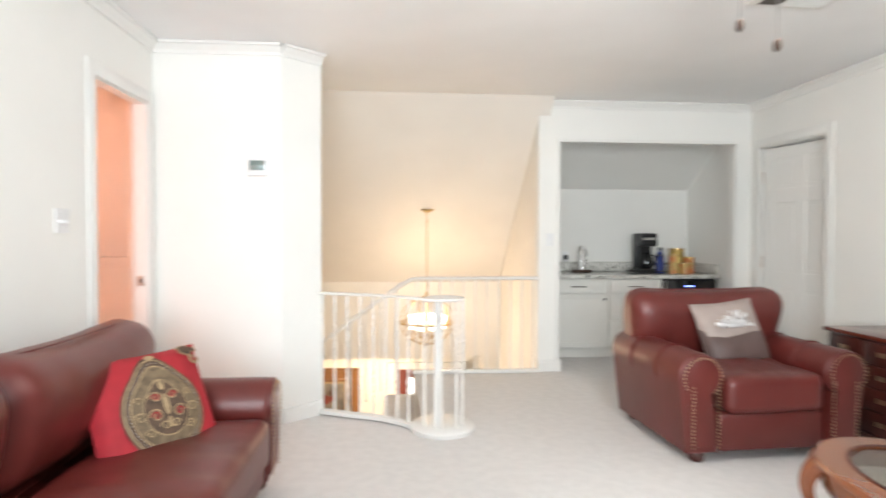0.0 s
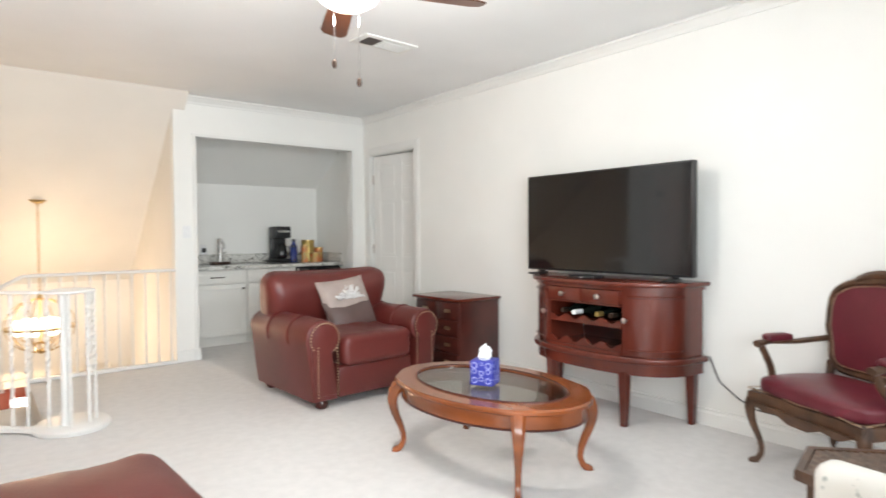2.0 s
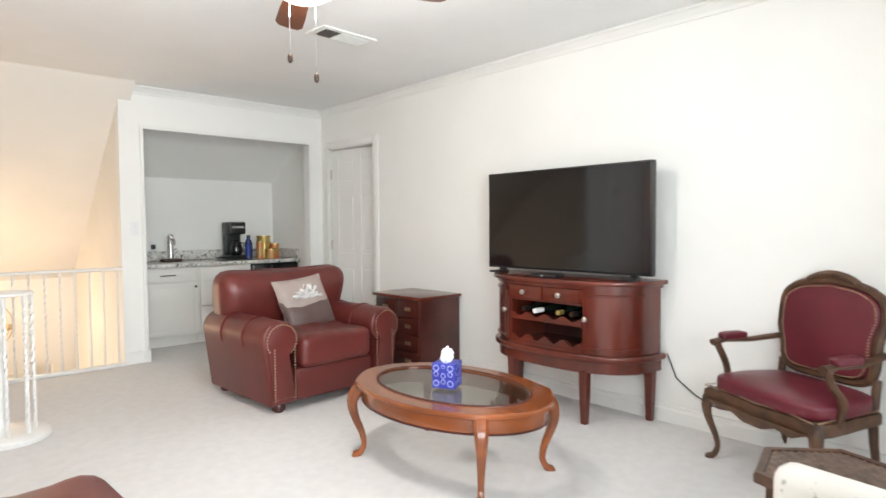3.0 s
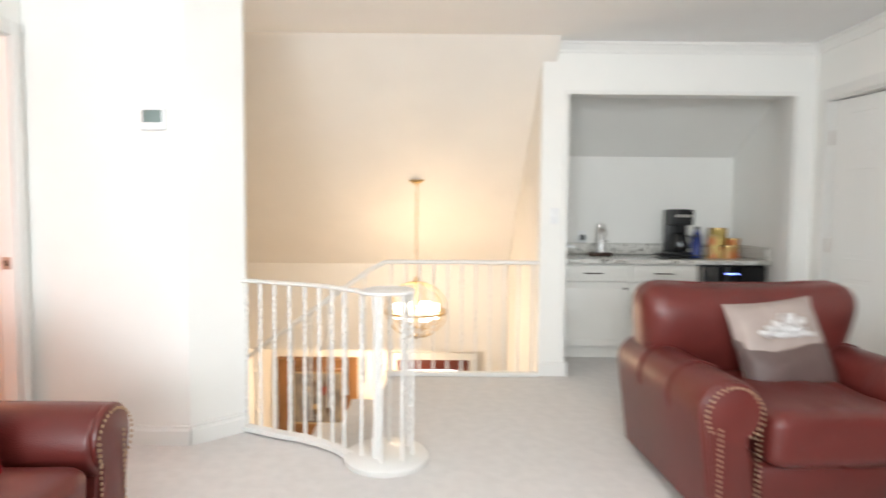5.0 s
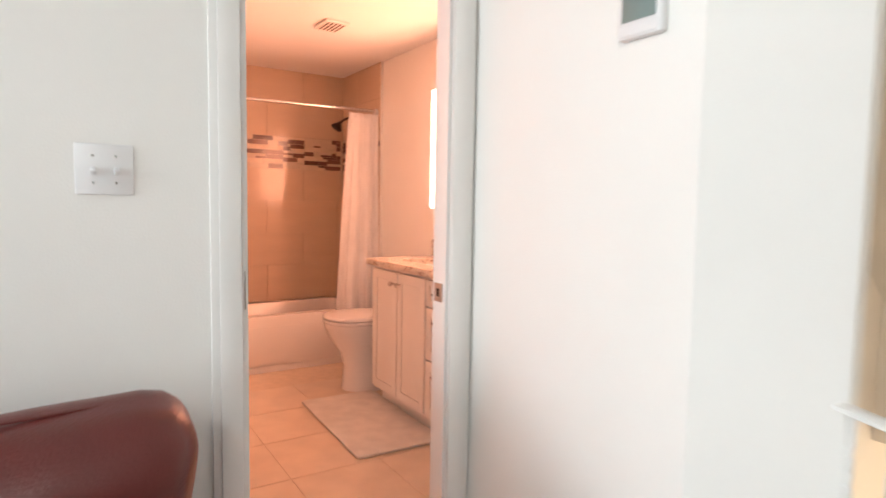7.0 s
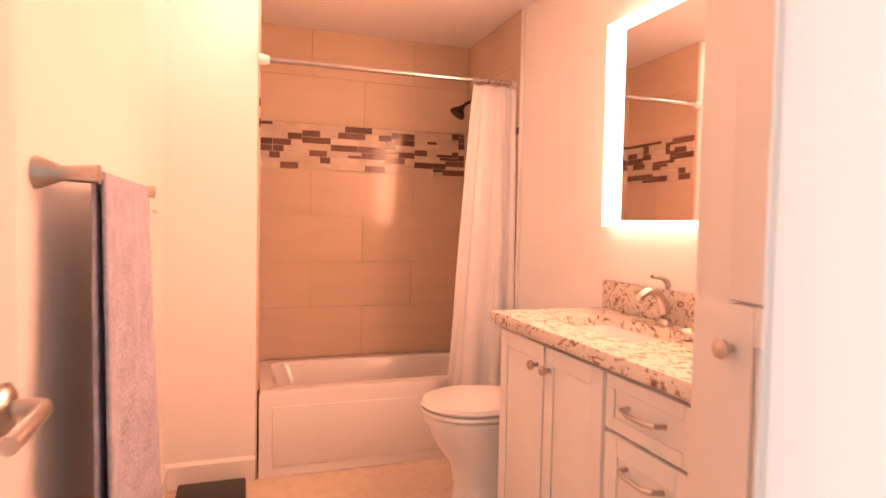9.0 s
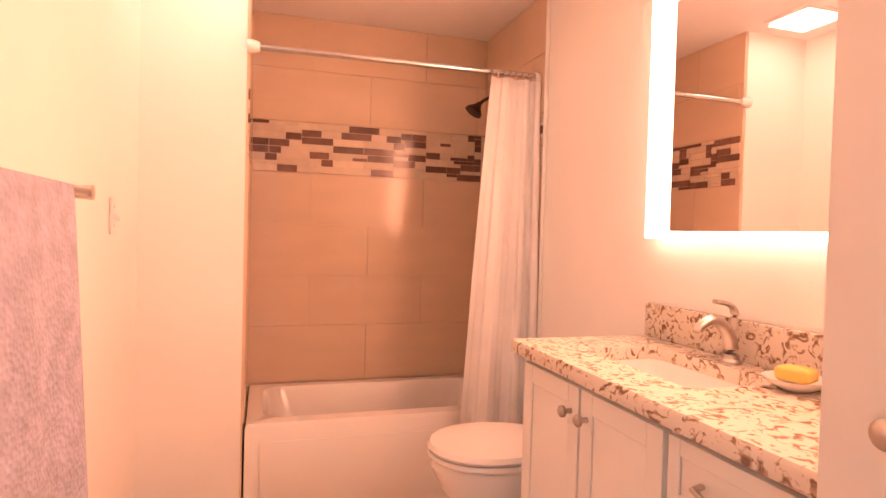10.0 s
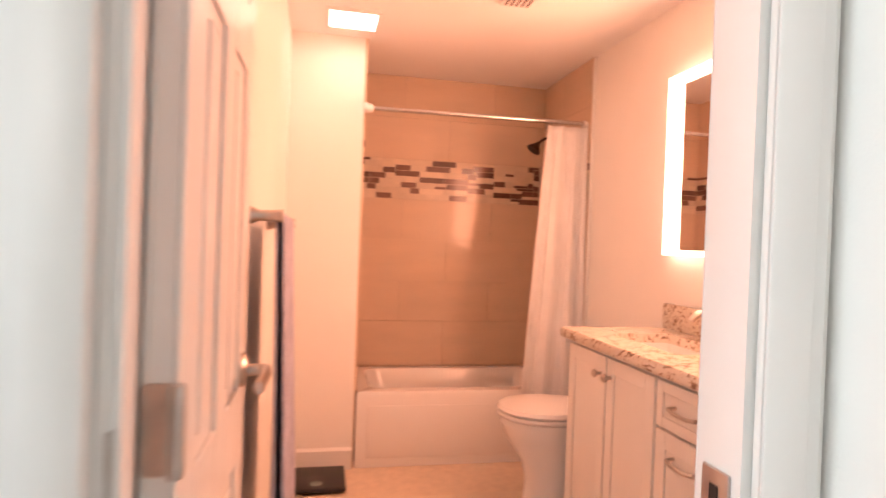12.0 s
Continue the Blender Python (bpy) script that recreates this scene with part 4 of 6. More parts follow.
def ogee(s):
    """A pointed-drop outline, tip upwards."""
    def f(a, t):
        tip = max(0, math.sin(a)) ** 14
        r = s * (1 + 0.30 * tip - 0.05 * math.cos(2 * a))
        return (1.0 * r * t * math.cos(a), -0.02 + r * t * math.sin(a))
    return f


def on_cloth(x, y, lift):
    return (x, y, on_pad(x, y) * 1.06 + lift)


def spiral(cx, cy, rad, sx, sy, turns=7.5, lift=0.012):
    return [on_cloth(cx + sx * (rad * (1 - i / 26)) * math.cos(turns * i / 20), cy + sy * (rad * (1 - i / 26)) * math.sin(turns * i / 20), lift) for i in range(21)]


for size, lift, cloth in ((0.160, 0.003, M_BRNC), (0.152, 0.0045, M_GOLDC), (0.147, 0.006, M_BRNC), (0.130, 0.0075, M_GOLDC), (0.126, 0.009, M_OLIVE), (0.088, 0.0105, M_GOLDC), (0.084, 0.012, M_BRNC)):
    part("medallion_layer", pad_patch(ogee(size), 44, 6, lift), cloth, rp, "gold-edged brown medallion")
stitch = bmesh.new()
for i in range(64):
    x, y = ogee(0.138)(2 * math.pi * i / 64, 1.0)
    lp = lathe([(0.0018, 0.0), (0.0012, 0.002)], 6, on_cloth(x, y, 0.008), stitch)
tagged(part("stitch_dots", stitch, M_FLORAL, rp), kind="stuff")
for sx in (-1, 1):
    for cx, cy, rad, cloth in ((0.032, 0.030, 0.024, M_GOLDC), (0.032, 0.030, 0.014, M_REDC), (0.044, -0.035, 0.028, M_GOLDC), (0.044, -0.035, 0.016, M_REDC), (0.020, -0.075, 0.018, M_GOLDC), (0.098, -0.03, 0.022, M_GOLDC), (0.092, 0.03, 0.016, M_GOLDC), (0.075, -0.09, 0.018, M_GOLDC)):
        part("scroll", sweep(spiral(sx * cx, cy, rad, sx, 1, lift=0.0145), 0.0026, seg=4), cloth, rp)
for x, y, w, h in ((0, 0.075, 0.012, 0.022), (0, 0.0, 0.012, 0.04), (0, -0.065, 0.01, 0.02), (0, 0.188, 0.02, 0.010)):
    part("bud", pad_patch(lambda a, t, x=x, y=y, w=w, h=h: (x + w * t * math.cos(a), y + h * t * math.sin(a)), 14, 2, 0.015), M_GOLDC, rp)
for sx, sy in ((-1, -1), (1, -1), (1, 1), (-1, 1)):
    for k, lift, cloth in ((1.0, 0.003, M_GOLDC), (0.82, 0.005, M_BRNC)):
        part("corner_motif", pad_patch(lambda a, t, sx=sx, sy=sy, k=k: (sx * (0.175 + k * 0.05 * t * math.cos(a) * (1 + 0.25 * math.cos(3 * a))), sy * (0.205 + k * 0.022 * t * math.sin(a) * (1 + 0.3 * math.cos(4 * a)))), 30, 3, lift), cloth, rp)
    part("scroll", sweep(spiral(sx * 0.185, sy * 0.165, 0.026, sx, -sy, 6.0, 0.007), 0.0045, seg=5), M_GOLDC, rp)


# ---- coffee table ----
ct = thing("oval_coffee_table", pose(2.01, 1.46, 0, 0, 0, 4) @ Matrix.Diagonal((0.95, 0.95, 1, 1)), "honey cherry oval coffee table with a smoked glass top", "coffee table")
TB = 0.40


def oval(a, b, n=64, lobe=0.0):
    return [(a * math.cos(t) * (1 + lobe * max(0, math.cos(4 * t + math.pi)) ** 8), b * math.sin(t) * (1 + lobe * max(0, math.cos(4 * t + math.pi)) ** 8)) for t in [2 * math.pi * i / n for i in range(n)]]


def ring_between(o, i, z0, z1):
    bm = bmesh.new()
    n = len(o)
    v = [[bm.verts.new((x, y, z)) for x, y in loop] for loop, z in ((o, z0 + 0.006), (o, z1 - 0.008), ([(x * 0.985, y * 0.985) for x, y in o], z1), (i, z1), (i, z0), ([(x * 0.98, y * 0.98) for x, y in o], z0))]
    for k in range(6):
        a, b = v[k], v[(k + 1) % 6]
        for q in range(n):
            bm.faces.new((a[q], a[(q + 1) % n], b[(q + 1) % n], b[q]))
    return bm


part("top_frame", ring_between(oval(0.40, 0.60, lobe=0.035), oval(0.29, 0.47), TB - 0.028, TB), M_HONEY, ct)
part("rim_bead", sweep([(x, y, TB + 0.001) for x, y in oval(0.296, 0.476)], 0.006, seg=6, closed=True), M_DARKCH, ct)
g = part("glass_top", prism(oval(0.289, 0.469), TB - 0.012, TB - 0.004), M_SMOKE, ct, "smoked glass inset")
g.visible_shadow = False
part("apron", ring_between(oval(0.375, 0.565), oval(0.345, 0.535), TB - 0.10, TB - 0.0285), M_HONEY, ct)
part("apron_bead", sweep([(x, y, TB - 0.098) for x, y in oval(0.377, 0.567)], 0.005, seg=6, closed=True), M_DARKCH, ct)


def cabriole(h, out, foot=0.02):
    """Leg as path and width scale, from the top down, bowing out along +x."""
    prof = [(0.0, 1.0, 1.5), (0.022, 0.88, 1.35), (0.030, 0.74, 1.1), (0.020, 0.55, 0.85), (0.0, 0.35, 0.68), (-0.008, 0.18, 0.6), (0.004, 0.06, 0.62), (0.02, 0.015, 0.8), (0.022, 0.0, 0.8)]
    return smooth([(o * out, 0, z * h) for o, z, _ in prof], [s for _, _, s in prof], 3)


for sx, sy in ((-1, -1), (1, -1), (1, 1), (-1, 1)):
    path, sc = cabriole(TB - 0.03, 1.6)
    a = math.degrees(math.atan2(sy * 0.9, sx))
    part("leg", moved(sweep(path, 0.026, 0.026, 8, scale=sc, up=(0, 1, 0), power=0.7), pose(sx * 0.255, sy * 0.425, 0, 0, 0, a)), M_HONEY, ct)

tis = thing("tissue_box", pose(1.965, 1.43, TB + 0.008, 0, 0, 28), "blue patterned cube tissue box on the coffee table", "tissue box")
part("carton", bx(-0.058, 0.058, -0.058, 0.058, 0.0, 0.12, bevel=0.002), M_BLUE, tis)
rng = random.Random(8)
for face in range(4):
    for i in range(9):
        u, w, r0 = -0.036 + 0.036 * (i % 3), 0.025 + 0.037 * (i // 3) + 0.008 * (i % 2), rng.choice((0.009, 0.013, 0.016))
        bm = bmesh.new()
        lathe([(r0, -0.0586), (r0, -0.0592)], 18, (u, 0, w), bm, "y")
        o = part("dot", moved(bm, pose(0, 0, 0, 0, 0, 90 * face)), M_LILAC, tis)
        bm = bmesh.new()
        lathe([(r0 * 0.7, -0.0594), (r0 * 0.7, -0.0597)], 16, (u, 0, w), bm, "y")
        part("dot_center", moved(bm, pose(0, 0, 0, 0, 0, 90 * face)), M_BLUE, o)
bm = bmesh.new()
bmesh.ops.create_icosphere(bm, subdivisions=4, radius=1.0)
for v in bm.verts:
    f = 1 + 0.35 * noise.noise(v.co * 2.2) + 0.2 * noise.noise(v.co * 6)
    v.co = Vector((v.co.x * 0.042 * f, v.co.y * 0.028 * f, 0.13 + v.co.z * 0.042 * f + 0.018))
part("tissue", bm, M_TISSUE, tis, "crumpled white tissue")


# ---- television and its cabinet ----
TVY, TVX = 1.60, 3.365
CABH = 0.865
tc = thing("demilune_cabinet", pose(TVX, TVY, 0), "dark cherry bow-ended cabinet with wine rack and drawers", "cabinet")


def bow(a, d, n=30, p=2.6):
    """Flat back at x = 0, swelling to x = -d, half width a."""
    pts = []
    for i in range(n + 1):
        t = math.pi * i / n - math.pi / 2
        s, c = math.sin(t), math.cos(t)
        pts.append((-d * abs(c) ** (2 / p), math.copysign(a * abs(s) ** (2 / p), s)))
    return pts


part("top", prism(bow(0.61, 0.46), CABH - 0.028, CABH, bevel=0.009, seg=3), M_CHERRY, tc)
part("top_moulding", prism(bow(0.58, 0.435), CABH - 0.05, CABH - 0.0285), M_CHERRY, tc)
part("lower_moulding", prism(bow(0.60, 0.45), 0.385, 0.425, bevel=0.012, seg=3), M_CHERRY, tc)
part("apron", prism(bow(0.57, 0.425), 0.315, 0.3845), M_CHERRY, tc)
CW = 0.275
full = bow(0.565, 0.42, 60)
left = [q for q in full if q[1] >= CW]
right = [q for q in full if q[1] <= -CW]
xl = min(q[0] for q in left)
part("side_body", prism([(0, CW)] + [(xl, CW)] + left, 0.4255, CABH - 0.0505), M_CHERRY, tc)
part("side_body", prism(right + [(xl, -CW), (0, -CW)], 0.4255, CABH - 0.0505), M_CHERRY, tc)
for lo, hi in ((CW + 0.015, 0.545), (-0.545, -CW - 0.015)):
    arc = [q for q in full if lo <= q[1] <= hi]
    d = part("door", prism([(x * 1.012 - 0.004, y * 1.01) for x, y in arc] + [(x * 0.96, y * 0.96) for x, y in arc[::-1]], 0.445, CABH - 0.07), M_CHERRY, tc, "bowed cherry door")
    for z in (0.462, CABH - 0.088):
        part("door_bead", sweep([(x * 1.016 - 0.006, y * 1.014, z) for x, y in arc], 0.007, seg=6), M_CHERRY, d)
    ky = CW + 0.035 if lo > 0 else -CW - 0.035
    part("knob", lathe([(0.006, 0), (0.006, -0.012), (0.016, -0.02), (0.016, -0.03), (0.008, -0.036)], 14, (xl - 0.012, ky, 0.64), None, "x"), M_NICKEL, d, "round satin knob")
part("back_panel", bx(-0.05, -0.03, -CW, CW, 0.4255, 0.80), M_DARKCH, tc)
part("shelf", bx(-0.40, -0.05, -CW, CW, 0.585, 0.605), M_CHERRY, tc)
part("center_floor", bx(-0.415, -0.05, -CW, CW, 0.4255, 0.445), M_CHERRY, tc)
part("rack_rail", prism([(-CW, 0.4455)] + [(-CW + 2 * CW * i / 40, 0.475 + 0.018 * math.cos(2 * math.pi * i / 10)) for i in range(41)] + [(CW, 0.4455)], -0.40, -0.385, axis="x"), M_CHERRY, tc, "scalloped wine rail")
part("rack_rail", prism([(-CW, 0.6055)] + [(-CW + 2 * CW * i / 40, 0.622 + 0.014 * math.cos(2 * math.pi * i / 10)) for i in range(41)] + [(CW, 0.6055)], -0.40, -0.385, axis="x"), M_CHERRY, tc, "scalloped wine rail")
part("drawer_rail", bx(-0.415, -0.05, -CW, CW, 0.715, 0.7255), M_CHERRY, tc)
for y in (-CW / 2, CW / 2):
    d = part("drawer", bx(-0.43, -0.06, y - CW / 2 + 0.004, y + CW / 2 - 0.004, 0.728, CABH - 0.054, bevel=0.004), M_CHERRY, tc)
    part("knob", lathe([(0.006, 0), (0.006, -0.012), (0.016, -0.02), (0.016, -0.03), (0.008, -0.036)], 14, (-0.43, y, 0.77), None, "x"), M_NICKEL, d, "round satin knob")
for x, y in ((-0.375, -0.28), (-0.375, 0.28), (-0.03, -0.515), (-0.03, 0.515)):
    part("leg", sweep([(x, y, 0.33), (x, y, 0.2), (x, y, 0.0)], 0.036, 0.036, 4, scale=[1.05, 0.95, 0.68], up=(0, 1, 0)), M_CHERRY, tc)

for y, z, c in ((0.055, 0.655, M_PLATE), (-0.10, 0.655, M_CANGOLD), (-0.2, 0.655, M_BRONZE), (0.17, 0.655, M_BRONZE)):
    wb = thing("wine_bottle", pose(TVX, TVY + y, z), "dark wine bottle lying on the cabinet rack", "bottle", "bottles on the wine rack")
    part("glass", lathe([(0.034, -0.10), (0.036, -0.12), (0.036, -0.26), (0.015, -0.31), (0.014, -0.37)], 16, axis="x"), M_WINE, wb)
    part("capsule", lathe([(0.0155, -0.35), (0.0155, -0.43 if c is M_PLATE else -0.40)], 14, axis="x"), c, wb)

tv = thing("television", pose(3.20, 1.637, CABH), "large black flat-screen television on the cabinet", "television")
part("housing", bx(-0.018, 0.03, -0.64, 0.64, 0.028, 0.705, bevel=0.006), M_BLACK, tv)
part("screen", bx(-0.0205, -0.0185, -0.628, 0.628, 0.042, 0.695), M_SCREEN, tv)
part("rear_case", bx(0.03, 0.07, -0.4, 0.4, 0.06, 0.5, bevel=0.015), M_BLACK, tv)
for y in (-0.52, 0.52):
    f = part("foot", prism([(-0.11, y - 0.07), (-0.12, y + 0.02), (0.02, y + 0.02), (0.05, y + 0.01), (0.06, y - 0.01), (0.02, y - 0.03)], 0.0, 0.014, bevel=0.003), M_BLACK, tv)
    part("foot_stem", bx(-0.012, 0.02, y - 0.02, y + 0.02, 0.01, 0.035), M_BLACK, f)
sb = thing("streaming_box", pose(3.04, 1.64, CABH), "small black media box before the television", "media box")
part("case", bx(-0.05, 0.05, -0.10, 0.10, 0.0, 0.022, bevel=0.005), M_BLACK, sb)
part("led", bx(-0.0515, -0.0495, -0.01, 0.01, 0.008, 0.013), M_PLATE, sb)
lone("power_cable", sweep([(3.378, 1.0, 0.42), (3.375, 0.94, 0.28), (3.37, 0.82, 0.20), (3.37, 0.72, 0.16), (3.372, 0.60, 0.155), (3.376, 0.48, 0.16)], 0.004, seg=5), M_BLACK, "thin black power cord hanging behind the cabinet", "cable")

lone("extension_cord", sweep(smooth([(3.372, 2.72, 0.03), (3.33, 2.62, 0.006), (3.28, 2.50, 0.006), (3.25, 2.38, 0.006), (3.20, 2.27, 0.012)]), 0.005, seg=6), M_BLACK, "black extension cord lying on the carpet by the chest", "cable")
ps = thing("power_adapter", pose(3.19, 2.20, 0, 0, 0, 12), "black power adapter lying on the carpet", "adapter")
part("case", bx(-0.03, 0.03, -0.065, 0.065, 0.0, 0.032, bevel=0.006), M_BLACK, ps)
part("strain_relief", lathe([(0.009, 0.064), (0.006, 0.09)], 10, (0, 0, 0.014), None, "y"), M_BLACK, ps)
fc = thing("drawer_chest", pose(3.375, 3.08, 0), "dark mahogany drawer chest with small brass pulls", "chest")
part("carcass", bx(-0.42, 0.0, -0.29, 0.29, 0.0, 0.615, bevel=0.004), M_DARKCH, fc)
part("top", bx(-0.45, 0.004, -0.315, 0.315, 0.615, 0.64, bevel=0.008, seg=3), M_CHERRY, fc)
part("plinth", bx(-0.435, 0.0, -0.30, 0.30, 0.0, 0.05, bevel=0.004), M_DARKCH, fc)
for i, (z0, z1) in enumerate(((0.47, 0.60), (0.335, 0.46), (0.20, 0.325), (0.06, 0.19))):
    for y in ((-0.145, 0.145) if i == 0 else (0.0,)):
        w = 0.135 if i == 0 else 0.275
        d = part("drawer", bx(-0.432, -0.415, y - w, y + w, z0, z1, bevel=0.005), M_DARKCH, fc)
        for k in ((0.0,) if i == 0 else (-0.145, 0.145)):
            part("pull", bx(-0.437, -0.4325, y + k - 0.035, y + k + 0.035, (z0 + z1) / 2 - 0.014, (z0 + z1) / 2 + 0.014, bevel=0.002), M_STUD, d)


# ---- french armchair ----
fr = thing("carved_armchair", pose(2.885, 0.325, 0, 0, 0, -116) @ Matrix.Diagonal((1.05, 0.86, 0.93, 1)), "carved walnut open armchair with burgundy nailhead upholstery", "armchair")
FS = 0.40
seat_poly = [(-0.30, -0.02), (-0.16, 0.0), (0.0, -0.025), (0.16, 0.0), (0.30, -0.02), (0.305, 0.10), (0.25, 0.50), (-0.25, 0.50), (-0.305, 0.10)]
# local frame: front at y = 0 and facing -y
part("seat_rail", prism([(x, y) for x, y in seat_poly], FS - 0.075, FS - 0.01, bevel=0.012), M_WALNUT, fr)
sc = cushion(0.59, 0.51, 0.11, 14, 0.45)
for v in sc.verts:
    v.co.x *= 1 - 0.14 * max(0, v.co.y / 0.25)
part("seat_pad", moved(sc, pose(0, 0.245, FS + 0.03)), M_BURG, fr)
studs([((-0.29 + i * 0.0145, -0.008 - 0.012 * math.cos(i * 0.314), FS + 0.002), (0, -1, 0)) for i in range(41)] + [((s * (0.305 - 0.055 * i / 33), 0.0 + i * 0.0145, FS + 0.002), (s, 0, 0)) for i in range(33) for s in (-1, 1)], fr, 0.005)
part("carved_apron", prism([(-0.28, FS - 0.06), (0.28, FS - 0.06), (0.20, FS - 0.10), (0.12, FS - 0.085), (0.05, FS - 0.115), (-0.05, FS - 0.115), (-0.12, FS - 0.085), (-0.20, FS - 0.10)], -0.03, -0.012, axis="y", bevel=0.004), M_WALNUT, fr)
for sx in (-1, 1):
    path, sl = cabriole(FS - 0.02, 1.5)
    part("leg", moved(sweep(path, 0.024, 0.024, 8, scale=sl, up=(0, 1, 0)), pose(sx * 0.27, 0.03, 0, 0, 0, -90 + sx * 40)), M_WALNUT, fr)
    part("leg", sweep([(sx * 0.225, 0.47, FS), (sx * 0.23, 0.48, 0.22), (sx * 0.235, 0.52, 0.0)], 0.02, seg=8, scale=[1.2, 0.9, 0.8], up=(0, 1, 0)), M_WALNUT, fr)
    part("arm_post", sweep(*[smooth(q, w) for q, w in [([(sx * 0.29, 0.14, FS - 0.03), (sx * 0.305, 0.15, FS + 0.08), (sx * 0.29, 0.10, FS + 0.16), (sx * 0.295, 0.06, FS + 0.235)], [1.3, 1.0, 0.9, 1.1])]][0][:1], 0.019, seg=8, up=(0, 1, 0)), M_WALNUT, fr)
    part("armrest", sweep([(sx * 0.295, 0.035, FS + 0.235), (sx * 0.30, 0.12, FS + 0.248), (sx * 0.29, 0.30, FS + 0.24), (sx * 0.255, 0.50, FS + 0.26)], 0.021, 0.016, 8, scale=[1.2, 1.0, 0.9, 1.0]), M_WALNUT, fr)
    part("arm_pad", moved(cushion(0.055, 0.18, 0.04, 8, 0.4), pose(sx * 0.297, 0.18, FS + 0.268)), M_BURG, fr)


def back_outline(k=1.0):
    o = []
    for i in range(48):
        t = 2 * math.pi * i / 48
        c, s = math.cos(t), math.sin(t)
        x = 0.245 * math.copysign(abs(c) ** 0.32, c)
        z = 0.225 * math.copysign(abs(s) ** 0.4, s)
        if s > 0:
            z += 0.04 * max(0, 1 - (x / 0.2) ** 2)
            x *= 1.04
        else:
            x *= 0.93
        o.append((x * k, z * k))
    return o


bk = pose(0, 0.50, FS + 0.325, -6)
part("back_frame", moved(sweep([(x, 0, z) for x, z in back_outline()], 0.022, 0.024, 8, closed=True, up=(0, 1, 0)), bk), M_WALNUT, fr)
part("back_pad", moved(prism(back_outline(0.93), -0.03, 0.02, axis="y", bevel=0.014, seg=3), bk), M_BURG, fr)
nh = []
for x, z in back_outline(0.90):
    q = bk @ Vector((x, -0.032, z))
    nh.append((tuple(q), (0, -1, 0)))
mid = back_outline(0.90)
for (x0, z0), (x1, z1) in zip(mid, mid[1:] + mid[:1]):
    L = math.hypot(x1 - x0, z1 - z0)
    for j in range(1, int(L / 0.016) + 1):
        f = j / (int(L / 0.016) + 1)
        nh.append((tuple(bk @ Vector((x0 + f * (x1 - x0), -0.032, z0 + f * (z1 - z0)))), (0, -1, 0)))
studs(nh, fr, 0.005)
crest = bmesh.new()
rng = random.Random(3)
for i in range(15):
    f = (i - 7) / 7
    h = 0.265 + 0.03 * (1 - f * f)
    lp = lathe([(0.004, -0.02), (0.018, -0.008), (0.022, 0.004), (0.006, 0.024)], 8)
    moved(lp, bk @ pose(f * 0.11, -0.012, h, 0, f * 70, rng.uniform(-20, 20)))
    tmp = bpy.data.meshes.new("tmp")
    lp.to_mesh(tmp)
    lp.free()
    crest.from_mesh(tmp)
    bpy.data.meshes.remove(tmp)
part("carved_crest", crest, M_WALNUT, fr, "carved leaf crest")
for sx in (-1, 1):
    part("back_post", sweep([(sx * 0.23, 0.47, FS - 0.05), (sx * 0.235, 0.475, FS + 0.06), (sx * 0.235, 0.485, FS + 0.14)], 0.019, seg=8, up=(0, 1, 0)), M_WALNUT, fr)


# ---- wicker table and recliner ----
wt = thing("hexagonal_side_table", pose(2.08, -0.19, 0, 0, 0, 12) @ Matrix.Diagonal((0.92, 0.92, 1, 1)), "brown hexagonal side table with a woven top", "side table")
hexa = [(0.27 * math.cos(radians(a)), 0.27 * math.sin(radians(a))) for a in range(0, 360, 60)]
part("top_rim", ring_between(hexa, [(x * 0.88, y * 0.88) for x, y in hexa], 0.40, 0.435), M_WALNUT, wt)
part("woven_top", prism([(x * 0.875, y * 0.875) for x, y in hexa], 0.41, 0.428), M_WICKER, wt, "woven cane top")
bm = bmesh.new()
for i in range(17):
    yy = -0.19 + i * 0.024
    hw = 0.235 - abs(yy) * 0.577
    sweep([(-hw + 2 * hw * j / 20, yy, 0.430 + 0.0025 * math.sin(j * 1.57 + i * 3.14)) for j in range(21)], 0.007, 0.003, 4, bm=bm)
tagged(part("cane_strands", bm, M_WICKER, wt), kind="stuff")
part("cabinet_body", prism([(x * 0.85, y * 0.85) for x, y in hexa], 0.07, 0.399, bevel=0.006), M_WALNUT, wt)
part("plinth", prism([(x * 0.92, y * 0.92) for x, y in hexa], 0.0, 0.07, bevel=0.01), M_WALNUT, wt)

rc = thing("floral_recliner", pose(1.60, -0.36, 0, 0, 0, 172) @ Matrix.Diagonal((0.80, 0.80, 0.94, 1)), "cream floral recliner chair with a cup holder arm", "recliner")
# local frame: front at -y, so turned to face the room
part("base", bx(-0.27, 0.27, -0.38, 0.30, 0.05, 0.30, bevel=0.04, seg=3), M_FLORAL, rc)
part("seat_cushion", moved(cushion(0.48, 0.56, 0.18, 12, 0.35, 0.02), pose(0, -0.08, 0.37)), M_FLORAL, rc)
bc = part("back_cushion", moved(cushion(0.50, 0.44, 0.22, 16, 0.4, 0.03, 5.0), pose(0, 0.20, 0.56, 62)), M_FLORAL, rc)
for sx in (-1, 1):
    part("arm", bx(sx * 0.32 - 0.07, sx * 0.32 + 0.07, -0.40, 0.22, 0.05, 0.53, bevel=0.05, seg=4), M_FLORAL, rc)
ch = part("cup_holder", lathe([(0.045, 0.52), (0.052, 0.533), (0.046, 0.537), (0.042, 0.531), (0.040, 0.515)], 20, (0.32, -0.26, 0)), M_BLACK, rc, "black cup holder ring")
